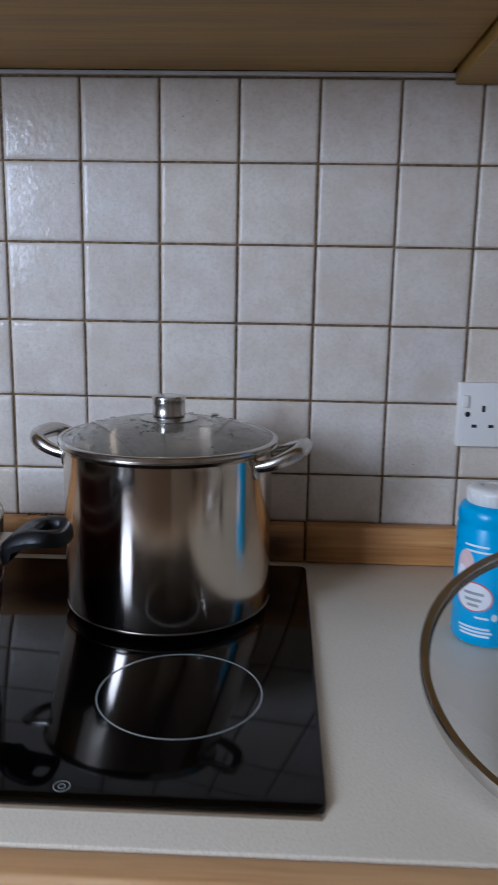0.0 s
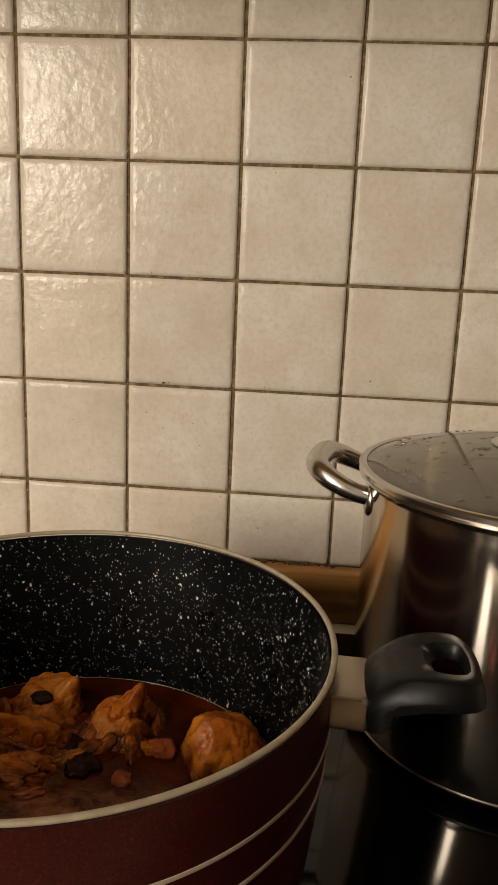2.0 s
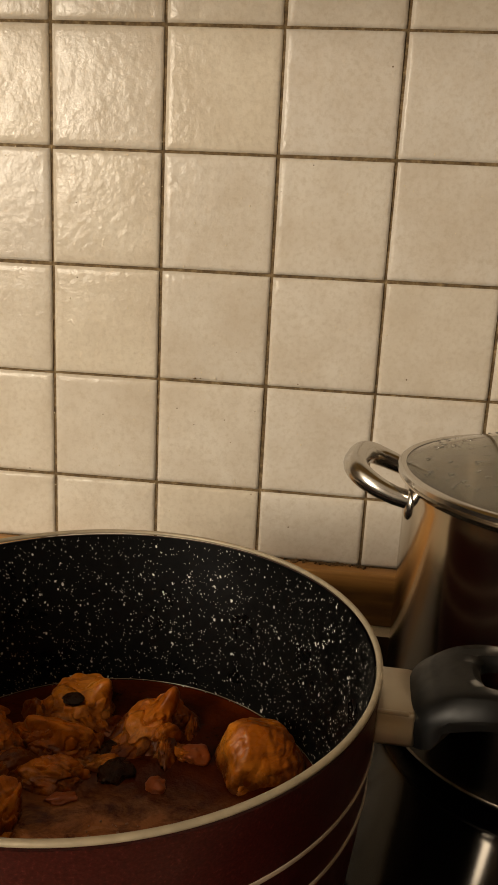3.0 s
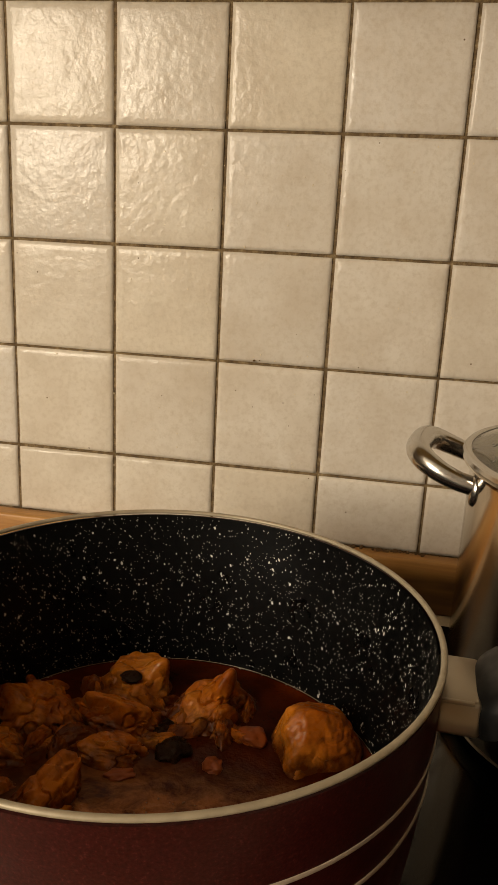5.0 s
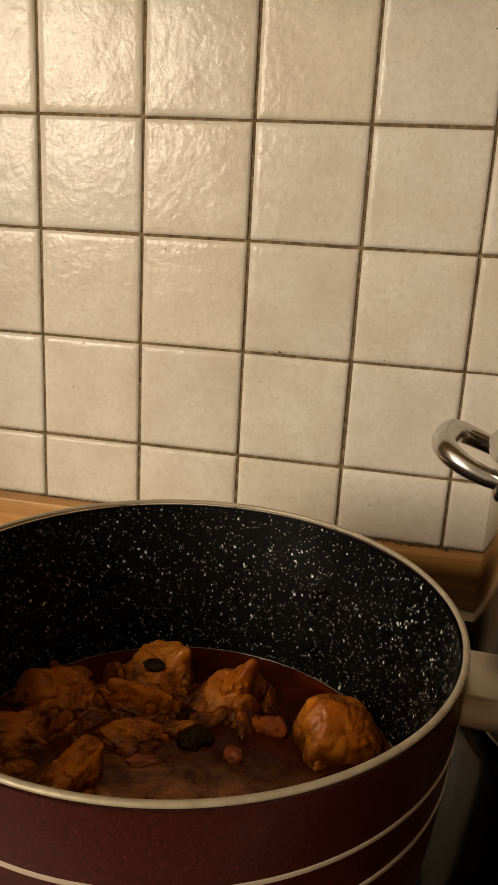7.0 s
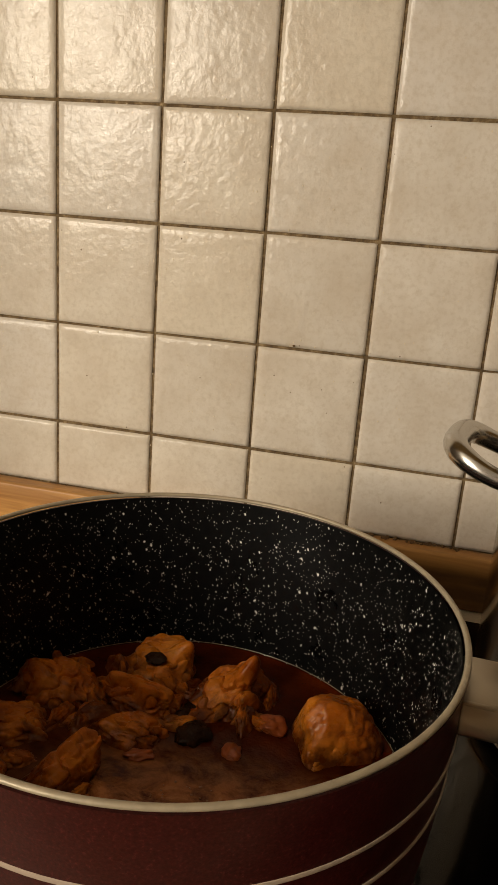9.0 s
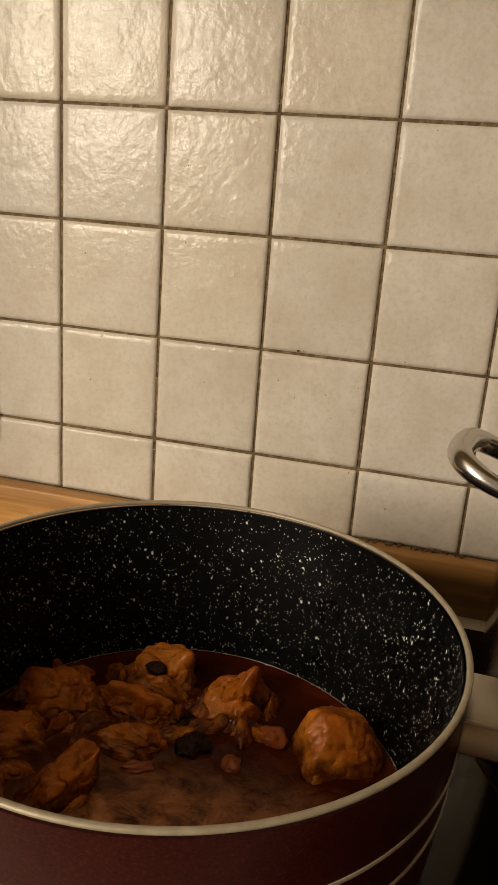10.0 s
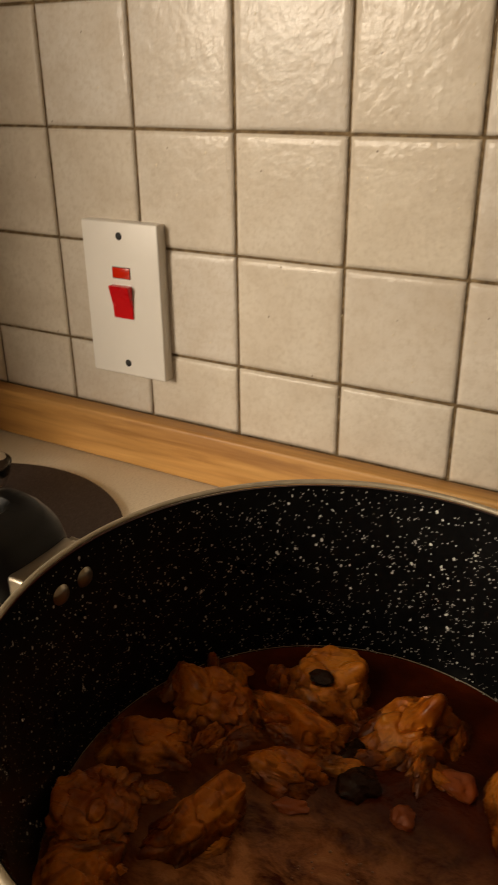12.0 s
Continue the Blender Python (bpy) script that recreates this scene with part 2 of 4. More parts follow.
M_PINK = plain("pale_pink_print", (0.72, 0.52, 0.50), 0.4)
M_REDLINE = plain("red_print", (0.60, 0.06, 0.08), 0.4)
M_ORANGE = plain("orange_print", (0.70, 0.28, 0.06), 0.4)
M_MAT = plain("dark_brown_mat", (0.026, 0.012, 0.007), 0.6, 0, 0.3, 300, 0.4)
M_CHICKEN, M_SAUCE = chicken_material(), sauce_material()
M_FROTH = plain("pale_froth", (0.30, 0.13, 0.055), 0.3, 0, 0.2, 200)
M_LINE = plain("sauce_edge_glint", (0.62, 0.46, 0.30), 0.3, 0, 0.5, 60)
M_CARROT = plain("cooked_carrot", (0.34, 0.070, 0.016), 0.35, 0, 0.3, 90)
M_DARKVEG_HOLLOW = plain("dark_vegetable_hollow", (0.030, 0.009, 0.003), 0.28, 0, 0.5, 160, 0.8)
M_DARKVEG_HOLLOW.node_tree.nodes["Principled BSDF"].inputs["Specular IOR Level"].default_value = 0.16
M_WALLPAINT = plain("warm_wall_paint", (0.37, 0.30, 0.23), 0.85, 0, 0.06, 3, 0.1)
M_CEIL = plain("white_ceiling_paint", (0.76, 0.74, 0.70), 0.9, 0, 0.05, 3)
M_FLOOR = wood_material("floor_laminate", (0.36, 0.26, 0.17), (0.30, 0.21, 0.13), (0.20, 0.13, 0.08), 1, 0.5, 0.4)
M_SEAL = plain("white_sealant", (0.50, 0.48, 0.44), 0.5)
M_PAINTWHITE = plain("white_gloss_paint", (0.74, 0.72, 0.68), 0.35, 0, 0.05, 6)
M_BEAD = plain("dried_grease", (0.72, 0.62, 0.46), 0.12, 0, 0.1, 200)
M_CRUMB = plain("brown_crust", (0.14, 0.075, 0.03), 0.8)


# ---- mesh helpers ----
def part(name, bm, material, parent=None, label="", smooth=True):
    me = bpy.data.meshes.new(name)
    bm.to_mesh(me)
    bm.free()
    me.materials.append(material)
    if smooth:
        me.shade_smooth()
        me.set_sharp_from_angle(angle=radians(40))
    ob = new(name, me)
    ob.parent = parent
    if label:
        ob["label"] = label
    return ob


def thing(name, at, label, category, group="", turn=0.0):
    ob = new(name)
    ob.matrix_world = pose(*at, 0, 0, turn)
    ob.empty_display_size = 0.02
    return tagged(ob, label, category, group)


def box(x0, x1, y0, y1, z0, z1, bevel=0.0, seg=2):
    bm = bmesh.new()
    bmesh.ops.create_cube(bm, size=1, matrix=Matrix.LocRotScale(((x0 + x1) / 2, (y0 + y1) / 2, (z0 + z1) / 2), None, (x1 - x0, y1 - y0, z1 - z0)))
    if bevel:
        bmesh.ops.bevel(bm, geom=bm.edges[:], offset=bevel, segments=seg, profile=0.5, affect="EDGES")
    return bm


def lathe(profile, n=96, closed=False):
    """Turns a list of (radius, height) round the z axis."""
    bm = bmesh.new()
    rings = []
    for r, z in profile:
        if r < 1e-6:
            rings.append([bm.verts.new((0, 0, z))])
        else:
            rings.append([bm.verts.new((r * math.cos(2 * math.pi * i / n), r * math.sin(2 * math.pi * i / n), z)) for i in range(n)])
    pairs = list(zip(rings, rings[1:]))
    if closed:
        pairs.append((rings[-1], rings[0]))
    for a, b in pairs:
        for i in range(n):
            j = (i + 1) % n
            if len(a) == 1:
                bm.faces.new((a[0], b[j], b[i]))
            elif len(b) == 1:
                bm.faces.new((a[i], a[j], b[0]))
            else:
                bm.faces.new((a[i], a[j], b[j], b[i]))
    bmesh.ops.recalc_face_normals(bm, faces=bm.faces[:])
    return bm


def ring(radius, tube, z=0.0, n=96, m=12, flat=1.0):
    return lathe([(radius + tube * math.cos(2 * math.pi * i / m), z + flat * tube * math.sin(2 * math.pi * i / m)) for i in range(m)], n, True)


def tube(points, radius, m=14):
    """A round bar along points."""
    bm = bmesh.new()
    pts = [Vector(p) for p in points]
    rings = []
    for i, p in enumerate(pts):
        d = (pts[min(i + 1, len(pts) - 1)] - pts[max(i - 1, 0)]).normalized()
        side = d.cross(Vector((0, 0, 1)))
        side = side.normalized() if side.length > 1e-4 else Vector((1, 0, 0))
        up = side.cross(d)
        r = radius[i] if isinstance(radius, list) else radius
        rings.append([bm.verts.new(p + r * (math.cos(2 * math.pi * q / m) * side + math.sin(2 * math.pi * q / m) * up)) for q in range(m)])
    for a, b in zip(rings, rings[1:]):
        for q in range(m):
            bm.faces.new((a[q], a[(q + 1) % m], b[(q + 1) % m], b[q]))
    bm.faces.new(rings[0]), bm.faces.new(rings[-1])
    bmesh.ops.recalc_face_normals(bm, faces=bm.faces[:])
    return bm


def setting(name, bm, material, label, category, smooth=False):
    return tagged(part(name, bm, material, smooth=smooth), label, category, kind="structure")


# ---- the room ----
COUNTER, HOB_TOP = 0.911, 0.917
wall = setting("wall_north", box(ROOM_L, ROOM_R, 0.0028, 0.12, 0, ROOM_TOP), M_GROUT, "kitchen wall of square cream glazed tiles with dark grout", "wall")
setting("floor", box(ROOM_L - 0.1, ROOM_R + 0.1, ROOM_BACK - 0.1, 0.12, -0.1, 0), M_FLOOR, "brown wood laminate kitchen floor", "floor")
setting("ceiling", box(ROOM_L - 0.1, ROOM_R + 0.1, ROOM_BACK - 0.1, 0.12, ROOM_TOP, ROOM_TOP + 0.1), M_CEIL, "plain white painted ceiling", "ceiling")
setting("wall_west", box(ROOM_L - 0.1, ROOM_L, ROOM_BACK, 0.12, 0, ROOM_TOP), M_WALLPAINT, "plain warm painted side wall", "wall")
# Unseen wall stub, added to keep window light off the leftmost tiles.
setting("wall_light_block", box(-1.60, -0.520, -0.64, 0.004, 0, ROOM_TOP), M_WALLPAINT, "plain unseen wall added at the worktop's end to shade the left tiles", "wall")
setting("wall_east", box(ROOM_R, ROOM_R + 0.1, ROOM_BACK, 0.12, 0, ROOM_TOP), M_WALLPAINT, "plain warm painted side wall", "wall")


def back_wall():
    """The wall behind the camera, with the window's opening through it."""
    x0, x1, z0, z1 = WIN
    bm = bmesh.new()
    for a, b, c, d in ((ROOM_L - 0.1, x0, 0, ROOM_TOP), (x1, ROOM_R + 0.1, 0, ROOM_TOP), (x0, x1, 0, z0), (x0, x1, z1, ROOM_TOP)):
        bmesh.ops.create_cube(bm, size=1, matrix=Matrix.LocRotScale(((a + b) / 2, ROOM_BACK - 0.05, (c + d) / 2), None, (b - a, 0.1, d - c)))
    setting("wall_south", bm, M_WALLPAINT, "plain warm painted wall with a window", "wall")


back_wall()

# ---- worktop, upstand, cabinets ----
CX0, CX1 = -0.518, 1.5


def worktop():
    top = thing("worktop", (0, 0, COUNTER), "cream laminate worktop with a pale wood front edge", "worktop")
    part("slab", box(CX0, CX1, -0.577, 0.0, -0.036, 0.0, 0.0015), M_COUNTER, top)
    part("front_edge", box(CX0, CX1, -0.607, -0.5775, -0.040, -0.0012, 0.005, 3), M_EDGE, top, "pale wooden front edge strip")


def base_cabinet(x):
    unit = thing("base_cabinet", (x, 0, 0), "wooden base cabinet unit under the worktop", "cabinet", "base cabinets")
    part("body", box(0.001, 0.598, -0.555, -0.01, 0.1, COUNTER - 0.042), M_CABINET, unit)
    part("door", box(0.004, 0.595, -0.575, -0.556, 0.12, COUNTER - 0.05, 0.003), M_CABINET, unit)
    part("plinth", box(0.001, 0.598, -0.50, -0.06, 0.0, 0.099), M_CABINET, unit)


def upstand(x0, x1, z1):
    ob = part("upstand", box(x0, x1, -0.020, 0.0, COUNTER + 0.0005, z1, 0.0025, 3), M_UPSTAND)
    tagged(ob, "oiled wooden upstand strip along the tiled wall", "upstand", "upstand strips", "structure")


def wall_cabinet(x0, x1, drop, label):
    unit = thing("wall_cabinet", (x0, 0, 1.537 - drop), label, "cabinet", "wall cabinets")
    w = x1 - x0
    part("bottom_panel", box(0.0, w, -0.335, -0.003, 0.0, 0.018, 0.001), M_CABINET, unit)
    part("body", box(0.0, w, -0.333, -0.003, 0.0185, 0.70), M_CABINET, unit)
    part("door", box(0.003, w - 0.003, -0.357, -0.337, 0.002, 0.70, 0.002), M_CABINET, unit)


worktop()
for i in range(3):
    base_cabinet(CX0 + 0.001 + 0.6 * i)
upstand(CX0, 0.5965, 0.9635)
upstand(0.5985, CX1, 0.9645)
wall_cabinet(-0.518, -0.05, 0.0, "brown wood veneer wall cabinet with a plain underside")
wall_cabinet(-0.047, 0.758, 0.0, "brown wood veneer wall cabinet with a plain underside")
wall_cabinet(0.762, 1.5, 0.014, "brown wood veneer wall cabinet hung slightly lower")
setting("trim", box(CX0, CX1, -0.003, 0.004, 1.5315, 1.5365, 0.001), M_SEAL, "thin white sealant line under the cabinets", "trim")


# ---- hob ----
def hob():
    h = thing("ceramic_hob", (0, 0, COUNTER), "black glass ceramic hob set into the worktop", "hob")
    x0, x1, y0, y1 = 0.012, 0.599, -0.539, -0.047
    bm = box(x0, x1, y0, y1, -0.002, 0.006)
    up = [e for e in bm.edges if abs(e.verts[0].co.z - e.verts[1].co.z) > 0.001]
    bmesh.ops.bevel(bm, geom=up, offset=0.012, segments=5, profile=0.5, affect="EDGES")
    topside = [e for e in bm.edges if all(v.co.z > 0.005 for v in e.verts)]
    bmesh.ops.bevel(bm, geom=topside, offset=0.0022, segments=2, profile=0.5, affect="EDGES")
    part("glass_plate", bm, M_HOB, h)
    part("front_trim", box(x0 + 0.004, x1 - 0.004, y0 - 0.0035, y0 + 0.002, -0.001, 0.0028, 0.0008), M_ALU, h, "thin worn metal trim at the front")

    def print_ring(name, x, y, r, wide, material=M_PRINT):
        ob = part(name, lathe([(r - wide, 0), (r - wide, 0.00025), (r, 0.00025), (r, 0)], 72, True), material, h)
        ob.location = (x, y, 0.0061)
    print_ring("zone_ring", 0.474, -0.384, 0.0755, 0.0016)
    print_ring("zone_ring", 0.435, -0.165, 0.090, 0.0016)
    print_ring("zone_ring", 0.146, -0.348, 0.100, 0.0016)
    for x, y in ((0.289, -0.436), (0.309, -0.437), (0.287, -0.453), (0.307, -0.454)):
        print_ring("touch_ring", x, y, 0.0062, 0.0006)
    for x, y in ((0.3095, -0.4435), (0.2875, -0.4600)):
        ob = part("indicator_light", lathe([(0, 0.0003), (0.0034, 0.0003), (0.0036, 0)], 20), M_LED, h, "glowing red indicator light")
        ob.location = (x, y, 0.0061)
    for x, w in ((0.281, 0.007), (0.2885, 0.004), (0.296, 0.006), (0.303, 0.005)):
        part("print_bar", box(x, x + w, -0.4790, -0.4755, 0.0061, 0.0063), M_PRINT, h)
    for x, y, r in ((0.404, -0.524, 0.0065), (0.352, -0.526, 0.0060), (0.300, -0.524, 0.0060)):
        print_ring("touch_ring", x, y, r, 0.0008)
        print_ring("touch_ring", x, y, r * 0.45, 0.0007)


hob()


# ---- casserole pan ----
PAN = (0.1478, -0.3462)
RIM_Z, PAN_SCALE = 1.0588, 0.999


def pan_handle(parent, side, rivets, lift=0.0):
    """A bracket and a black loop grip on one side of the pan."""
    h = RIM_Z - HOB_TOP + lift
    br = part("bracket", box(0.1445, 0.1655, -0.0215, 0.0215, h - 0.0295, h - 0.0108, 0.0025, 3), M_ALU, parent, "satin metal handle bracket")
    br.rotation_euler = (0, 0, side)
    part("lip", box(0.1450, 0.1615, -0.0222, -0.0196, h - 0.0122, h - 0.0103, 0.0008, 2), M_ALU, br, "folded edge of the bracket")
    for y in (-0.0088, 0.0088) if rivets else ():
        rv = part("rivet", lathe([(0.0, 0.0022), (0.0024, 0.0020), (0.0046, 0.0013), (0.0055, 0.0)], 24), M_ALU, br, "domed rivet head inside the pan")
        rv.matrix_basis = pose(0.1424, y, h - 0.019 - lift, 0, -90, 0)
    n = 72
    bm = bmesh.new()

    def outline(i, inner):
        a = 2 * math.pi * i / n
        c, s = math.cos(a), math.sin(a)
        if inner:
            return 0.2040 + 0.0088 * math.copysign(abs(c) ** 0.8, c), 0.0140 * math.copysign(abs(s) ** 0.7, s)
        x = 0.1915 + 0.0307 * math.copysign(abs(c) ** (0.55 if c > 0 else 0.36), c)
        u = (x - 0.161) / 0.061
        half = 0.0250 + 0.0075 * math.sin(min(1, u * 1.25) * math.pi / 2)
        return x, half * math.copysign(abs(s) ** (0.75 if c > 0 else 0.5), s)

    def height(x):
        u = max(0.0, min(1.0, (x - 0.161) / 0.061))
        step = max(0.0, min(1.0, (0.26 - u) / 0.06))
        fall = max(0.0, u - 0.72) / 0.28
        return h - 0.0065 + 0.0118 * math.sin(min(1.0, u / 0.6) * math.pi / 2) - 0.0060 * fall * fall, 0.0175 - 0.0065 * u + 0.0080 * step
    loops = []
    for kind, blend, drop in (("top", 0.0, 0.004), ("top", 0.12, 0.0008), ("top", 0.35, 0.0), ("top", 0.66, 0.0002), ("top", 0.70, 0.0008), ("top", 0.94, 0.0048), ("side", 1.0, 0.010),
                              ("side", 1.0, 0.6), ("side", 0.94, 1.0), ("side", 0.3, 0.75), ("side", 0.0, 0.7)):
        loop = []
        for i in range(n):
            xo, yo = outline(i, False)
            xi, yi = outline(i, True)
            x, y = xi + (xo - xi) * blend, yi + (yo - yi) * blend
            top, thick = height(x)
            z = top - drop if kind == "top" or drop < 0.1 else top - thick * drop
            loop.append(bm.verts.new((x, y, z)))
        loops.append(loop)
    for a, b in zip(loops, loops[1:] + loops[:1]):
        for i in range(n):
            bm.faces.new((a[i], a[(i + 1) % n], b[(i + 1) % n], b[i]))
    bmesh.ops.recalc_face_normals(bm, faces=bm.faces[:])
    grip = part("handle", bm, M_BAKELITE, parent, "black bakelite loop handle")
    grip.rotation_euler = (0, 0, side)


def flecks(lining, line):
    """White flecks of the coating, thin irregular chips that lean one way, fine ones between a few coarse ones."""
    rnd = random.Random(77)

    def radius(z):
        for (r0, z0), (r1, z1) in zip(line, line[1:]):
            if z <= z1:
                return r0 + (r1 - r0) * (z - z0) / (z1 - z0)
        return line[-1][0]
    bm = bmesh.new()
    low, high = 0.026, line[-1][1] - 0.0015
    for _ in range(7000):
        a, z = rnd.uniform(0, 2 * math.pi), rnd.uniform(low, high)
        kind = rnd.random()
        long = rnd.uniform(0.00025, 0.00038) if kind < 0.52 else rnd.uniform(0.00038, 0.00064) if kind < 0.94 else rnd.uniform(0.0006, 0.0013)
        wide = long * rnd.uniform(0.38, 0.75)
        lean = radians(rnd.gauss(74, 22))
        n = 5 if kind < 0.52 else 7
        ring_ = []
        for i in range(n):
            q = 2 * math.pi * i / n
            u, w = long * math.cos(q) * rnd.uniform(0.7, 1.2), wide * math.sin(q) * rnd.uniform(0.7, 1.2)
            side, up = u * math.cos(lean) - w * math.sin(lean), u * math.sin(lean) + w * math.cos(lean)
            zz = min(high, max(low, z + up))
            r = radius(zz) - 0.00022
            b = a + side / r
            ring_.append(bm.verts.new((r * math.cos(b), r * math.sin(b), zz)))
        bm.faces.new(ring_)
    for f in bm.faces:
        f.normal_update()
        c = f.calc_center_median()
        if f.normal.x * c.x + f.normal.y * c.y > 0:
            f.normal_flip()
    part("flecks", bm, M_FLECK, lining, "small white flecks in the coating", smooth=False)["kind"] = "stuff"


def casserole_pan():
    p = thing("casserole_pan", (PAN[0], PAN[1], HOB_TOP + 0.0005), "burgundy two-handled casserole pan with speckled black lining, on the hob", "pan")
    p.scale = (PAN_SCALE, PAN_SCALE, 1.0)
    h = RIM_Z - HOB_TOP
    part("body", lathe([(0, 0), (0.118, 0), (0.128, 0.003), (0.1355, 0.012), (0.1400, 0.026), (0.1440, 0.06), (0.1468, 0.10), (0.1482, h - 0.004), (0.1465, h - 0.004)], 128), M_BURGUNDY, p)
    wall_line = [(0.1305, 0.020), (0.1348, 0.05), (0.1400, 0.09), (0.1445, h - 0.003)]
    lining = part("lining", lathe([(0, 0.005), (0.115, 0.005), (0.125, 0.009)] + wall_line, 128), M_SPECKLE, p, "black non-stick lining with white flecks")
    flecks(lining, wall_line)
    part("rim", ring(0.1470, 0.0017, h - 0.0015, 128, 12, 0.8), M_RIM, p, "bare pale metal rim")
    for z, r in ((h - 0.0400, 0.1440 + 0.07 * (h - 0.0400 - 0.06) + 0.0002), (h - 0.0628, 0.1440 + 0.07 * (h - 0.0628 - 0.06) + 0.0004)):
        part("stripe", ring(r - 0.0006, 0.0011, z, 128, 8, 1.25), M_STRIPE, p, "thin cream stripe")
    pan_handle(p, radians(-2.5), False)
    pan_handle(p, radians(179.5), True, 0.003)


casserole_pan()


# ---- stew in the pan ----
SAUCE_Z = 0.9485


def stew():
    bm = bmesh.new()
    n, m = 96, 40
    centre = bm.verts.new((0, 0, 0))
    last = None
    for k in range(1, m + 1):
        r = 0.1335 * k / m
        loop = []
        for i in range(n):
            a = 2 * math.pi * i / n
            x, y = r * math.cos(a), r * math.sin(a)
            z = 0.0012 * noise.noise((x * 60, y * 60, 3)) if k < m - 1 else (0.0006 if k < m else 0.0024)
            loop.append(bm.verts.new((x, y, z)))
        for i in range(n):
            j = (i + 1) % n
            if last:
                bm.faces.new((last[i], loop[i], loop[j], last[j]))
            else:
                bm.faces.new((centre, loop[i], loop[j]))
        last = loop
    low = [bm.verts.new((0.125 * math.cos(2 * math.pi * i / n), 0.125 * math.sin(2 * math.pi * i / n), -0.022)) for i in range(n)]
    for i in range(n):
        j = (i + 1) % n
        bm.faces.new((last[i], low[i], low[j], last[j]))
    bm.faces.new(low)
    bmesh.ops.recalc_face_normals(bm, faces=bm.faces[:])
    st = thing("stew_sauce", (PAN[0], PAN[1], SAUCE_Z), "dark red-brown stew sauce with pale froth in the pan", "sauce")
    part("sauce", bm, M_SAUCE, st)
    rnd = random.Random(8)
    bm = bmesh.new()
    for _ in range(260):
        a, q = rnd.uniform(0, 2 * math.pi), 0.055 * math.sqrt(rnd.random())
        x, y = 0.03 + 1.25 * q * math.cos(a), -0.045 + 0.75 * q * math.sin(a)
        if noise.noise((x * 45, y * 70, 1.5)) < 0.02:
            continue
        r = rnd.uniform(0.0003, 0.0008)
        bmesh.ops.create_icosphere(bm, subdivisions=2, radius=1.0, matrix=Matrix.LocRotScale((x, y, 0.0002), None, (r, r, r * 0.55)))
    part("froth", bm, M_FROTH, st, "small pale froth bubbles")["kind"] = "stuff"
    # The bright line along the meniscus, put in as a pale ring.
    part("sauce_edge", ring(0.1326, 0.0004, 0.0024, 128, 6), M_LINE, st, "thin pale ring, the glint along the sauce's edge painted in")


def chicken(x, y, size, turn, seed, label, facets=9, rise=0.0, fine=6, peak=None, hollow=None, torn=1.0):
    """A piece of braised meat: blunt cut faces meeting in soft edges, ragged fibres here and there, half sunk in the sauce."""
    rnd = random.Random(seed * 7 + 3)
    cuts = []
    for n in range(facets):
        a = 2 * math.pi * (n + rnd.uniform(-0.3, 0.3)) / facets
        up = rnd.uniform(0.05, 0.9)
        cuts.append((Vector((math.cos(a), math.sin(a), up)).normalized(), rnd.uniform(0.58, 0.92)))
    cuts += [(Vector((rnd.uniform(-0.4, 0.4), rnd.uniform(-0.4, 0.4), 1)).normalized(), rnd.uniform(0.62, 0.85)), (Vector((0, 0, -1)), 0.8)]
    side = Vector((rnd.uniform(-1, 1), rnd.uniform(-1, 1), rnd.uniform(-0.5, 0.5))).normalized()
    off = Vector((seed * 3.7, seed * 1.9, seed * 5.3))
    top = Vector(peak).normalized() if peak else None
    pit = Vector(hollow).normalized() if hollow else None
    bm = bmesh.new()
    bmesh.ops.create_icosphere(bm, subdivisions=fine, radius=1.0)
    for v in bm.verts:
        d = v.co.normalized()
        w = (d + 0.16 * noise.noise_vector(d * 2.3 + off)).normalized()
        total = sum(math.exp(20 * max(-0.5, w.dot(n) / h)) for n, h in cuts)
        k = 20 / math.log(total)
        p = d * k
        k += 0.06 * noise.noise(p * 2.2 + off) + 0.03 * noise.noise(p * 6 + off) + 0.012 * noise.noise(p * 17 + off)
        rag = max(0.0, min(1.0, (noise.noise(p * 1.9 - off) + 0.02) * 3.2)) * torn
        u = p.dot(side) * 13 + 2.2 * noise.noise(p * 4 + off)
        k += rag * (0.018 * math.sin(1.7 * u) + 0.085 * noise.noise(p * 4 + off * 2) + 0.06 * (0.35 - abs(noise.noise(p * 6.5 + off))) + 0.035 * (0.35 - abs(noise.noise(p * 15 + off))) + 0.02 * noise.noise(p * 34 + off))
        crease = 1 - abs(noise.noise(w * 1.9 + off * 1.3))
        k -= 0.10 * min(1.0, torn + 0.1) * max(0.0, crease - 0.88) / 0.12
        if top:
            k += 0.52 * math.exp(-((d - top).length / 0.25) ** 2)
        if pit:
            q = (d - pit)
            e = math.sqrt((q.x / 0.36) ** 2 + (q.y / 0.22) ** 2 + (q.z / 0.36) ** 2) + 0.25 * noise.noise(d * 6 + off)
            k -= 0.42 * max(0.0, min(1.0, (1.1 - e) * 3))
        v.co = Vector((d.x * k * size[0], d.y * k * size[1], d.z * k * size[2]))
    ob = part("chicken_piece", bm, M_CHICKEN)
    ob.matrix_world = pose(x, y, SAUCE_Z + rise, 6 * math.sin(seed), 6 * math.cos(seed * 2), turn)
    return tagged(ob, label, "chicken", "chicken pieces in the stew")


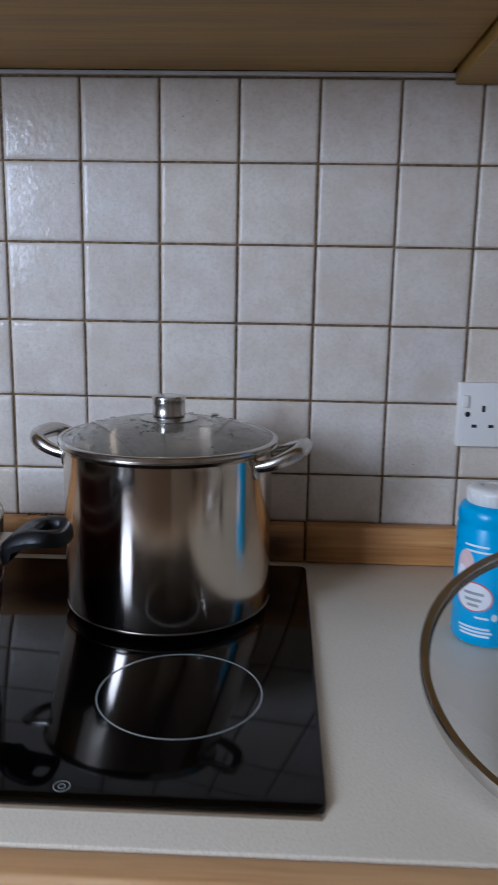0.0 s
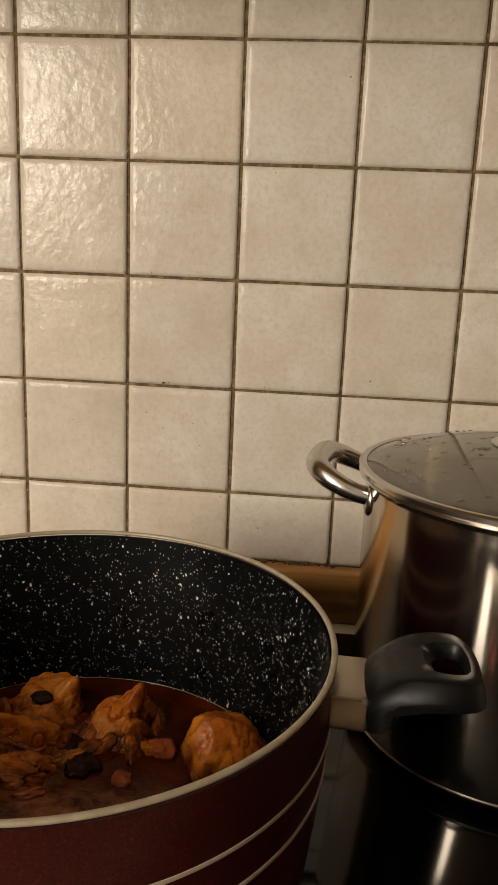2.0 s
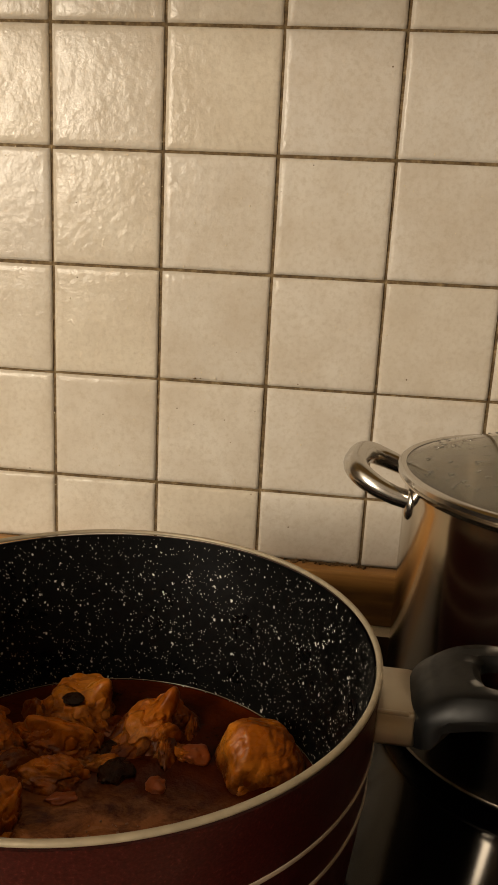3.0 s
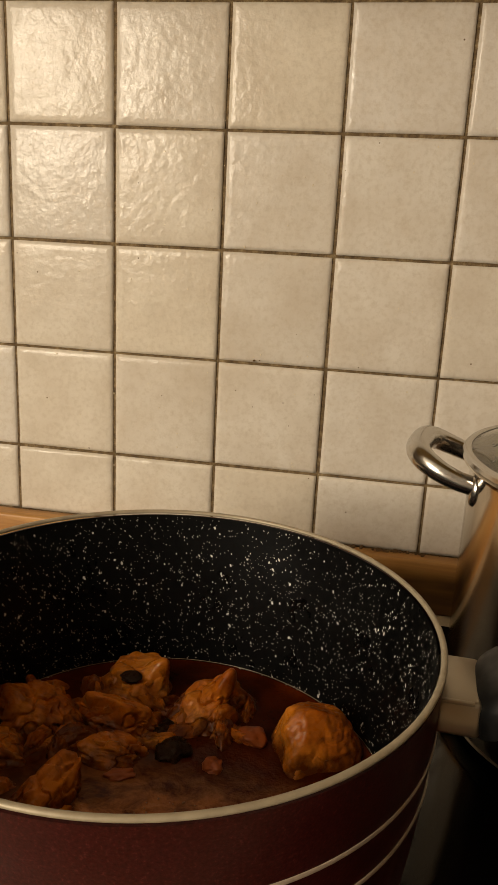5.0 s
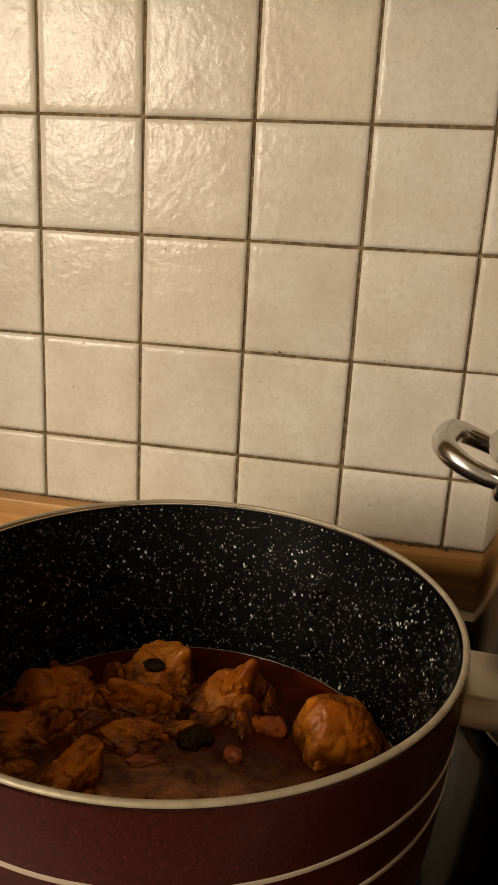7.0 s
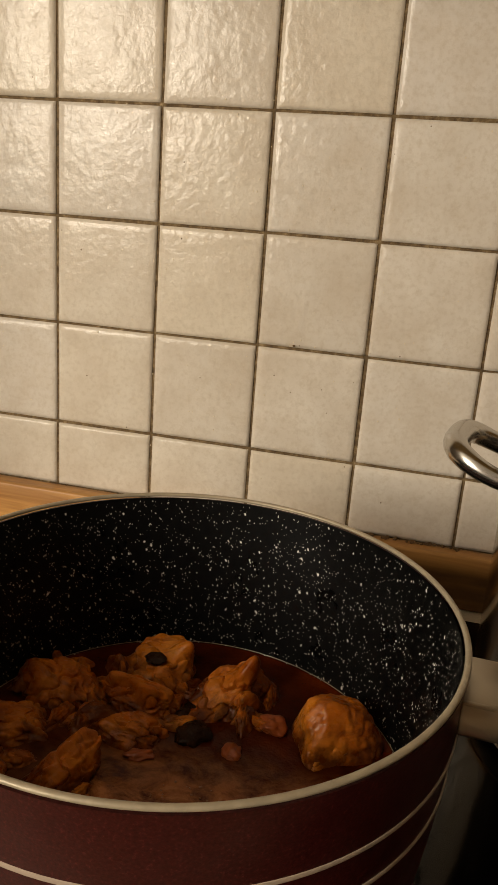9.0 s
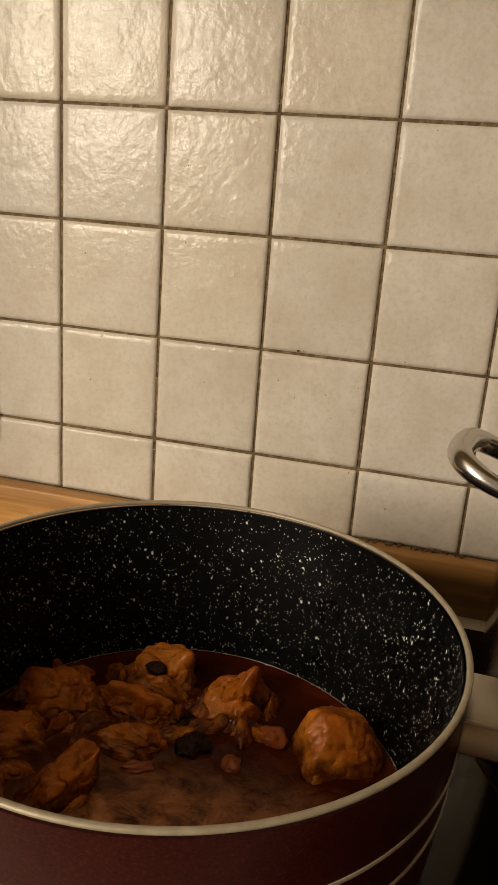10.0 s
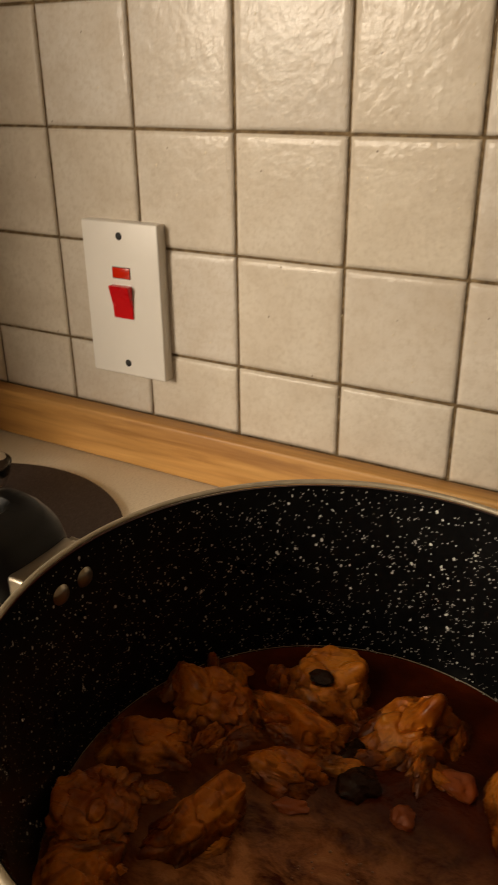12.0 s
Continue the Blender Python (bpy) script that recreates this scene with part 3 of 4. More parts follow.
def lump(name, x, y, size, seed, material, label, category, rise=0.0, tilt=0):
    bm = bmesh.new()
    bmesh.ops.create_icosphere(bm, subdivisions=4, radius=1.0)
    for v in bm.verts:
        d = v.co.normalized()
        k = 1 + 0.05 * noise.noise(d * 14 + Vector((seed, 0, seed))) + 0.32 * noise.noise(d * 1.6 + Vector((seed, seed * 2, 0))) + 0.07 * noise.noise(d * 6 + Vector((0, seed, seed)))
        v.co = Vector((d.x * k * size[0], d.y * k * size[1], d.z * k * size[2]))
    ob = part(name, bm, material)
    ob.matrix_world = pose(x, y, SAUCE_Z + rise, tilt, 0, seed * 40)
    return tagged(ob, label, category)


stew()
CHICKEN = "braised brown chicken piece half sunk in sauce"
chicken(0.109, -0.259, (0.033, 0.025, 0.025), 4, 13, "braised chicken piece with a dark hollow on top", 8, 0.002, 6, (0.50, 0.05, 0.95), (-0.05, -0.45, 0.8), 0.5)
chicken(0.056, -0.297, (0.032, 0.024, 0.022), -20, 2, CHICKEN, 8, 0.001)
chicken(0.045, -0.339, (0.027, 0.019, 0.018), 20, 3, CHICKEN, 6, 0.001, 6, None, None, 0.7)
chicken(0.107, -0.296, (0.038, 0.021, 0.021), -8, 4, CHICKEN, 9, 0.001)
chicken(0.165, -0.268, (0.030, 0.023, 0.024), 50, 5, CHICKEN, 7, 0.001, 6, (0.3, -0.3, 0.85))
chicken(0.097, -0.368, (0.017, 0.030, 0.022), -25, 6, CHICKEN, 7, 0.001, 6, None, None, 0.7)
chicken(0.043, -0.390, (0.028, 0.030, 0.018), 15, 7, CHICKEN, 9, 0.0, 6, None, None, 1.3)
chicken(0.066, -0.430, (0.031, 0.026, 0.018), 70, 8, CHICKEN, 8, 0.0)
chicken(0.113, -0.325, (0.030, 0.014, 0.014), 5, 9, CHICKEN, 7, 0.0)
chicken(0.231, -0.290, (0.032, 0.031, 0.0315), 30, 12, "rounded orange-brown chicken piece at the pan's edge", 14, 0.001, 6, None, None, 0.12)
rnd = random.Random(41)
SHREDS = [(0.078, -0.322, 40), (0.084, -0.312, 80), (0.146, -0.296, 20), (0.182, -0.288, -30), (0.080, -0.282, 10), (0.106, -0.376, 60), (0.138, -0.274, -15), (0.070, -0.322, 70),
          (0.134, -0.308, 15), (0.076, -0.300, 120), (0.092, -0.279, 60), (0.186, -0.262, 95), (0.150, -0.281, 130), (0.060, -0.366, 30), (0.128, -0.288, 75),
          (0.228, -0.310, 40), (0.222, -0.302, 100), (0.062, -0.408, 10)]
for n, (x, y, turn) in enumerate(SHREDS):
    sx = rnd.uniform(0.013, 0.020)
    chicken(x, y, (sx, sx * rnd.uniform(0.35, 0.6), sx * rnd.uniform(0.4, 0.6)), turn, 21 + n, "small torn shred of braised chicken in sauce", 7, -0.002, 5, None, None, 1.1)
for n in range(30):
    a, q = rnd.uniform(0, 2 * math.pi), math.sqrt(rnd.random())
    sx = rnd.uniform(0.008, 0.015)
    x, y = 0.108 + 0.078 * q * math.cos(a), -0.294 + 0.034 * q * math.sin(a)
    if math.hypot(x - 0.150, y + 0.313) < 0.022:
        continue
    chicken(x, y, (sx, sx * rnd.uniform(0.3, 0.6), sx * rnd.uniform(0.5, 0.8)), rnd.uniform(0, 180), 60 + n,
            "small torn shred of braised chicken in sauce", 6, rnd.uniform(0.001, 0.007), 4, None, None, 1.5)
# Dark lump added to paint the inside of the hole in the meat.
lump("hollow_dark", 0.108, -0.2665, (0.0075, 0.0042, 0.0018), 9, M_DARKVEG_HOLLOW, "dark lump added as the dark inside of the chicken's hollow", "herb leaf", 0.0160, 30)
lump("vegetable_piece", 0.150, -0.313, (0.011, 0.010, 0.0065), 1, M_DARKVEG_HOLLOW, "dark soft vegetable piece floating in sauce", "vegetable", 0.0003)
lump("vegetable_piece", 0.139, -0.297, (0.011, 0.006, 0.004), 2, M_DARKVEG_HOLLOW, "dark soft vegetable piece floating in sauce", "vegetable", 0.001)
lump("carrot_piece", 0.176, -0.320, (0.007, 0.006, 0.0042), 3, M_CARROT, "small red-orange carrot piece in sauce", "carrot", 0.0)
lump("carrot_piece", 0.194, -0.290, (0.009, 0.008, 0.0065), 4, M_CARROT, "small red-orange carrot piece in sauce", "carrot", 0.001)
lump("carrot_piece", 0.126, -0.340, (0.009, 0.0045, 0.0035), 5, M_CARROT, "small red-orange carrot piece in sauce", "carrot", 0.0)


# ---- stock pot ----
POT = (0.4345, -0.168)


def stock_pot():
    p = thing("stock_pot", (POT[0], POT[1], HOB_TOP + 0.0005), "tall polished stainless steel stock pot standing on the hob", "pot", "", -11)
    part("body", lathe([(0, 0), (0.106, 0), (0.1125, 0.0018), (0.1160, 0.0060), (0.1170, 0.0120), (0.1172, 0.04), (0.1172, 0.178), (0.1178, 0.184), (0.1215, 0.1875),
                        (0.1228, 0.1890), (0.1215, 0.1900), (0.1165, 0.187), (0.1155, 0.180), (0.1155, 0.02), (0.108, 0.006), (0, 0.006)], 160), M_STEEL, p)
    part("base_disc", lathe([(0.1155, 0.0066), (0.1166, 0.0064), (0.1169, 0.0074), (0.1158, 0.0078)], 160, True), M_BASELINE, p, "thin line where the base is bonded")
    for side in (0, math.pi):
        pts = []
        for i in range(41):
            a = math.pi * (i / 40 - 0.5)
            c, s = math.cos(a), math.sin(a)
            pts.append((0.1090 + 0.0445 * abs(c) ** 0.55, 0.038 * math.copysign(abs(s) ** 0.62, s), 0.1745 + 0.016 * abs(c) ** 0.8))
        hd = part("handle", tube(pts, [0.0066 + 0.0022 * math.cos(math.pi * (i / 40 - 0.5)) for i in range(41)], 18), M_STEEL_RIM, p, "bent steel tube handle")
        hd.rotation_euler = (0, 0, side)
        for y in (-0.039, 0.039):
            ft = part("weld_foot", lathe([(0, 0.0035), (0.005, 0.003), (0.0075, 0.0018), (0.0085, 0)], 28), M_STEEL_RIM, hd)
            ft.matrix_basis = pose(0, 0, 0, 0, 0, math.degrees(math.asin(y / 0.1174))) @ pose(0.1172, 0, 0.1715, 0, 90, 0) @ Matrix.Diagonal((1.25, 0.85, 1, 1))


def dome(radius, rise, thick, n=128, steps=18):
    """A shallow glass dome as a closed shell."""
    prof = []
    for i in range(steps + 1):
        u = i / steps
        prof.append((radius * u, rise * (1 - u ** 2.4)))
    back = [(r, z - thick) for r, z in reversed(prof)]
    return lathe(prof + back, n)


def pot_lid():
    z = HOB_TOP + 0.0005 + 0.1903
    p = thing("pot_lid", (POT[0], POT[1], z), "domed glass lid with steel rim and knob, wet with condensation", "lid", "", 20)
    g = part("glass_dome", dome(0.1195, 0.0205, 0.0035), M_LIDGLASS, p, "domed glass with water drops inside")
    g.location = (0, 0, 0.0045)
    g.visible_shadow = False
    part("rim", lathe([(0.1170, 0.0), (0.1218, 0.0), (0.1234, 0.0015), (0.1234, 0.0044), (0.1220, 0.0058), (0.1190, 0.0062), (0.1178, 0.0055), (0.1185, 0.0048)], 160, True), M_STEEL_RIM, p, "pressed steel rim band")
    part("washer", lathe([(0.0, 0.0255), (0.026, 0.0255), (0.0315, 0.0240), (0.0320, 0.0251), (0.027, 0.0271), (0.0, 0.0271)], 64), M_STEEL_RIM, p)
    part("knob", lathe([(0, 0.0273), (0.0165, 0.0273), (0.0185, 0.0285), (0.0188, 0.0315), (0.0182, 0.0330), (0.0182, 0.0445), (0.0190, 0.0465), (0.0190, 0.0485), (0.0175, 0.0503), (0.0120, 0.0511), (0, 0.0513)], 64), M_STEEL_RIM, p, "brushed steel knob")
    part("knob_base", lathe([(0, 0.0105), (0.0165, 0.0105), (0.0172, 0.0120), (0.0172, 0.0210), (0, 0.0210)], 48), M_STEEL_RIM, p)
    v = part("steam_vent", lathe([(0.0018, 0.0), (0.0045, 0.0), (0.0050, 0.0012), (0.0035, 0.0020), (0.0018, 0.0016)], 28, True), M_STEEL_RIM, p, "small metal steam vent")
    v.location = (0.062, 0.030, 0.0205)
    rnd = random.Random(19)
    bm = bmesh.new()
    for _ in range(230):
        a, q = rnd.uniform(0, 2 * math.pi), rnd.uniform(0.30, 0.97)
        if noise.noise((3 * math.cos(a) * q, 3 * math.sin(a) * q, 4.0)) < -0.08:
            continue
        r = rnd.uniform(0.0007, 0.0019)
        m = pose(0.1195 * q * math.cos(a), 0.1195 * q * math.sin(a), 0.0046 + 0.0205 * (1 - q ** 2.4), 0, 0, math.degrees(a)) @ Matrix.Diagonal((r * rnd.uniform(1.0, 2.8), r, r * 0.5, 1))
        bmesh.ops.create_icosphere(bm, subdivisions=2, radius=1.0, matrix=m)
    d = part("water_drops", bm, M_GLASS, g, "clear drops of water on the glass")
    d["kind"], d.visible_shadow = "stuff", False
    d.matrix_parent_inverse = Matrix.Translation((0, 0, -0.0045))


stock_pot()
pot_lid()


# ---- things on the worktop ----
def on_round(radius, points, lift):
    """Bends flat points (sideways, height) round a cylinder that faces -y."""
    return [Vector(((radius + lift) * math.sin(x / radius), -(radius + lift) * math.cos(x / radius), z)) for x, z in points]


def print_patch(name, radius, pts, material, parent, lift=0.0004, label=""):
    """A thin printed shape that follows the bottle's wall: a fan of quads from its middle."""
    bm = bmesh.new()
    mx, mz = sum(p[0] for p in pts) / len(pts), sum(p[1] for p in pts) / len(pts)
    loops = []
    for k in (1.0, 0.75, 0.5, 0.25):
        loops.append([bm.verts.new(v) for v in on_round(radius, [(mx + (x - mx) * k, mz + (z - mz) * k) for x, z in pts], lift)])
    mid = bm.verts.new(on_round(radius, [(mx, mz)], lift)[0])
    n = len(pts)
    for a, b in zip(loops, loops[1:]):
        for i in range(n):
            bm.faces.new((a[i], a[(i + 1) % n], b[(i + 1) % n], b[i]))
    for i in range(n):
        bm.faces.new((loops[-1][i], loops[-1][(i + 1) % n], mid))
    edge = [bm.verts.new(v) for v in on_round(radius, pts, -0.0006)]
    for i in range(n):
        bm.faces.new((loops[0][(i + 1) % n], loops[0][i], edge[i], edge[(i + 1) % n]))
    bmesh.ops.recalc_face_normals(bm, faces=bm.faces[:])
    return part(name, bm, material, parent, label)


def oval(cx, cz, a, b, n=36, power=1.0):
    pts = []
    for i in range(n):
        c, s = math.cos(2 * math.pi * i / n), math.sin(2 * math.pi * i / n)
        pts.append((cx + a * math.copysign(abs(c) ** power, c), cz + b * math.copysign(abs(s) ** power, s)))
    return pts


def bar(cx, cz, w, h):
    n = 6
    return [(cx - w / 2 + w * i / n, cz - h / 2) for i in range(n + 1)] + [(cx + w / 2 - w * i / n, cz + h / 2) for i in range(n + 1)]


def powder_bottle():
    b = thing("powder_bottle", (0.786, -0.232, COUNTER + 0.0003), "blue plastic powder bottle with a white cap on the worktop", "bottle", "", -32)
    r = 0.0365
    part("body", lathe([(0, 0), (0.030, 0), (0.0345, 0.002), (0.0365, 0.007), (0.0365, 0.126), (0.0352, 0.129), (0.0352, 0.132), (0.0365, 0.1345), (0.0362, 0.142), (0.0340, 0.148), (0.029, 0.1515), (0, 0.1515)], 80), M_BLUE, b)
    cap = part("cap", lathe([(0, 0.1518), (0.0275, 0.1518), (0.0285, 0.1530), (0.0285, 0.1640), (0.0278, 0.1660), (0.0250, 0.1685), (0.0150, 0.1690), (0.0140, 0.1680), (0, 0.1678)], 64), M_PLASTIC, b, "white plastic twist cap")
    for i in range(30):
        a = 2 * math.pi * i / 30
        rib = part("cap_rib", box(-0.0006, 0.0006, -0.0005, 0.0005, 0.154, 0.1635), M_PLASTIC, cap)
        rib.matrix_basis = pose(0.0286 * math.cos(a), 0.0286 * math.sin(a), 0, 0, 0, math.degrees(a))
    print_patch("label_edge", r, oval(-0.004, 0.056, 0.0205, 0.0165), M_REDLINE, b, 0.0003, "red outline of the oval label")
    print_patch("label", r, oval(-0.004, 0.056, 0.0190, 0.0150), M_WHITE, b, 0.0007, "white oval label")
    for dz, w in ((0.004, 0.022), (-0.003, 0.018), (-0.009, 0.012)):
        print_patch("print_bar", r, bar(-0.004, 0.056 + dz, w, 0.0030), M_PRINT, b, 0.0010)
    print_patch("printed_shape", r, oval(-0.015, 0.088, 0.0105, 0.018), M_PINK, b, 0.0004, "pale pink printed shape")
    print_patch("printed_shape", r, oval(-0.007, 0.080, 0.0050, 0.005), M_ORANGE, b, 0.0006, "orange printed patch")
    print_patch("printed_shape", r, oval(-0.020, 0.079, 0.0060, 0.010), M_WHITE, b, 0.0006, "white printed patch")
    for z, x, w in ((0.112, -0.004, 0.026), (0.106, 0.002, 0.036), (0.034, 0.006, 0.014), (0.022, -0.002, 0.034), (0.018, 0.0, 0.036), (0.014, -0.001, 0.032)):
        print_patch("print_bar", r, bar(x, z, w, 0.0022), M_WHITE, b, 0.0004)
    print_patch("printed_shape", r, oval(0.019, 0.036, 0.003, 0.004), M_WHITE, b, 0.0004)


def glass_pan_lid():
    """The pan's lid, upside down on its knob, one side of the rim on the worktop."""
    R, tilt, turn = 0.148, 0.439, -0.214
    p = new("pan_lid")
    p.empty_display_size = 0.02
    p.matrix_world = pose(0.829, -0.437, COUNTER + 0.004 + R * math.sin(tilt), 0, 0, math.degrees(turn)) @ pose(0, 0, 0, math.degrees(tilt))
    tagged(p, "large glass pan lid with steel rim, upside down on worktop", "lid")
    g = part("glass_dome", dome(0.144, -0.036, 0.004), M_GLASS, p, "clear domed glass")
    g.visible_shadow = False
    part("rim", lathe([(0.1405, -0.0040), (0.1470, -0.0055), (0.1488, -0.0045), (0.1490, 0.0060), (0.1475, 0.0080), (0.1415, 0.0066), (0.1412, 0.0050), (0.1460, 0.0055), (0.1460, -0.0030), (0.1408, -0.0025)], 160, True), M_STEEL_RIM, p, "bright steel rim band")
    part("knob", lathe([(0, -0.0400), (0.017, -0.0402), (0.0185, -0.045), (0.0165, -0.052), (0.021, -0.060), (0.021, -0.064), (0.017, -0.0665), (0, -0.0668)], 48), M_BAKELITE, p, "black knob")


def round_mat():
    ob = part("round_mat", lathe([(0, 0), (0.1480, 0), (0.1505, 0.0012), (0.1510, 0.0028), (0.1500, 0.0042), (0.1480, 0.0048), (0, 0.0046)], 128), M_MAT)
    ob.location = (-0.263, -0.218, COUNTER + 0.0003)
    tagged(ob, "round dark brown speckled mat lying on the worktop", "mat")


def glass_dish():
    ob = part("glass_dish", lathe([(0, 0), (0.020, 0), (0.024, 0.002), (0.0285, 0.012), (0.0305, 0.022), (0.0312, 0.0235), (0.0300, 0.0240), (0.0285, 0.0225), (0.0260, 0.012), (0.0220, 0.0050), (0, 0.0040)], 64), M_GLASS)
    ob.location = (-0.310, -0.132, COUNTER + 0.0052)
    ob.visible_shadow = False
    tagged(ob, "small clear glass dish standing on the brown mat", "dish")


powder_bottle()
glass_pan_lid()
round_mat()
glass_dish()


# ---- wall plates ----
def soft_plate(x0, x1, z0, z1, deep, edge=0.003):
    bm = box(x0, x1, -deep, -0.0002, z0, z1)
    front = [e for e in bm.edges if all(v.co.y < -deep + 0.001 for v in e.verts)]
    sides = [e for e in bm.edges if abs(e.verts[0].co.y - e.verts[1].co.y) > 0.001]
    bmesh.ops.bevel(bm, geom=front + sides, offset=edge, segments=3, profile=0.5, affect="EDGES")
    return bm


def cooker_switch():
    s = thing("cooker_switch", (-0.2155, 0, 1.0795), "white cooker switch plate with red rocker and red neon window", "switch")
    part("plate", soft_plate(-0.043, 0.043, -0.073, 0.073, 0.0125, 0.0016), M_PLASTIC, s)
    part("neon_frame", box(-0.0105, 0.0105, -0.0129, -0.0110, 0.0215, 0.0325, 0.0005), M_HOLE, s)
    part("neon_window", box(-0.0098, 0.0098, -0.0134, -0.0115, 0.0222, 0.0318, 0.0004), M_NEON, s, "glowing red neon window")
    part("rocker_frame", box(-0.0125, 0.0125, -0.0128, -0.0110, -0.0165, 0.0165, 0.0004), M_PLASTIC, s)
    bm = bmesh.new()
    prof = [(-0.0158, -0.0126), (-0.0158, -0.0139), (-0.004, -0.0148), (0.0158, -0.0200), (0.0158, -0.0126)]
    a = [bm.verts.new((-0.0115, y, z)) for z, y in prof]
    b = [bm.verts.new((0.0115, y, z)) for z, y in prof]
    for i in range(5):
        bm.faces.new((a[i], a[(i + 1) % 5], b[(i + 1) % 5], b[i]))
    bm.faces.new(a), bm.faces.new(b[::-1])
    bmesh.ops.recalc_face_normals(bm, faces=bm.faces[:])
    bmesh.ops.bevel(bm, geom=bm.edges[:], offset=0.0007, segments=2, affect="EDGES")
    part("rocker", bm, M_RED, s, "glossy red rocker")
    for z in (0.0605, -0.0605):
        sc = part("screw", lathe([(0, 0.0006), (0.0022, 0.0007), (0.0034, 0.0002), (0.0036, 0)], 24), M_HOLE, s, "recessed dark screw")
        sc.matrix_basis = pose(0, -0.0125, z, 90, 0, 0)


def wall_socket():
    s = thing("wall_socket", (0.792 + 0.073, 0, 1.118), "white double wall socket plate on the tiles", "socket")
    part("plate", soft_plate(-0.073, 0.073, -0.0425, 0.0425, 0.0105, 0.0022), M_PLASTIC, s)
    for cx in (-0.040, 0.040):
        for dx, dz, w, h in ((0, 0.0085, 0.0045, 0.0085), (-0.011, -0.0145, 0.0070, 0.0042), (0.011, -0.0145, 0.0070, 0.0042)):
            part("pin_hole", box(cx + dx - w / 2, cx + dx + w / 2, -0.0107, -0.0095, dz - h / 2, dz + h / 2), M_HOLE, s)
        sg = 1 if cx > 0 else -1
        part("rocker", box(cx + sg * 0.024 - 0.004, cx + sg * 0.024 + 0.004, -0.0130, -0.0100, 0.010, 0.026, 0.0008), M_PLASTIC, s)
    for cx in (-0.0603, 0.0603):
        sc = part("screw", lathe([(0, 0.0006), (0.0022, 0.0007), (0.0034, 0.0002), (0.0036, 0)], 24), M_HOLE, s, "recessed dark screw")
        sc.matrix_basis = pose(cx, -0.0105, 0.001, 90, 0, 0)


cooker_switch()
wall_socket()


# ---- grime on the tiles and the upstand ----
def grime():
    bm = bmesh.new()
    rnd = random.Random(11)
    spots = [(0.206 + 0.098 * rnd.random() ** 0.7, -0.0025 - 0.004 * rnd.random(), 0.9645, rnd.uniform(0.0008, 0.0026)) for _ in range(46)]
    spots += [(rnd.uniform(-0.42, 0.62), -0.002, 0.9640, rnd.uniform(0.0004, 0.0011)) for _ in range(70)]
    spots += [(0.1345, -0.0006, 1.1335, 0.0013), (0.1300, -0.0005, 1.1318, 0.0008), (0.1395, -0.0006, 1.134, 0.0006), (0.135, -0.0004, 1.09, 0.0006), (0.17, -0.0004, 1.075, 0.0006)]
    for x, y, z, r in spots:
        m = pose(x, y, z, rnd.uniform(0, 90), 0, rnd.uniform(0, 90)) @ Matrix.Diagonal((r * rnd.uniform(0.8, 1.8), r * 0.8, r * rnd.uniform(0.5, 0.9), 1))
        bmesh.ops.create_icosphere(bm, subdivisions=1, radius=1.0, matrix=m)
    tagged(part("grime", bm, M_CRUMB), "brown crusted food grime along the tile edge", "grime", kind="stuff")


grime()


def grease_beads():
    """Tiny dried splashes on the tiles above the pans."""
    rnd = random.Random(23)
    bm = bmesh.new()
    for _ in range(150):
        r = rnd.uniform(0.0003, 0.0008)
        m = pose(rnd.gauss(0.13, 0.17), -0.0003, rnd.uniform(1.0, 1.34), 0, 0, 0) @ Matrix.Diagonal((r, r * 0.6, r * rnd.uniform(1.0, 1.5), 1))
        bmesh.ops.create_icosphere(bm, subdivisions=1, radius=1.0, matrix=m)
    tagged(part("grease_beads", bm, M_BEAD), "tiny pale beads of dried grease on tiles", "grease", kind="stuff")


grease_beads()


# ---- window ----
def window():
    x0, x1, z0, z1 = WIN
    w = new("window_1")
    w.empty_display_size = 0.05
    w.matrix_world = pose((x0 + x1) / 2, ROOM_BACK, z0)
    tagged(w, "plain white framed window letting in daylight", "window", "", "structure")
    a = (x1 - x0) / 2
    h = z1 - z0
    for q0, q1, r0, r1 in ((-a, -a + 0.05, 0, h), (a - 0.05, a, 0, h), (-a + 0.05, a - 0.05, 0, 0.05), (-a + 0.05, a - 0.05, h - 0.05, h)):
        part("window_frame", box(q0, q1, -0.02, 0.02, r0, r1, 0.004), M_PAINTWHITE, w)
    part("window_sill", box(-a - 0.03, a + 0.03, 0.0005, 0.09, -0.03, -0.002, 0.004), M_PAINTWHITE, w)


window()


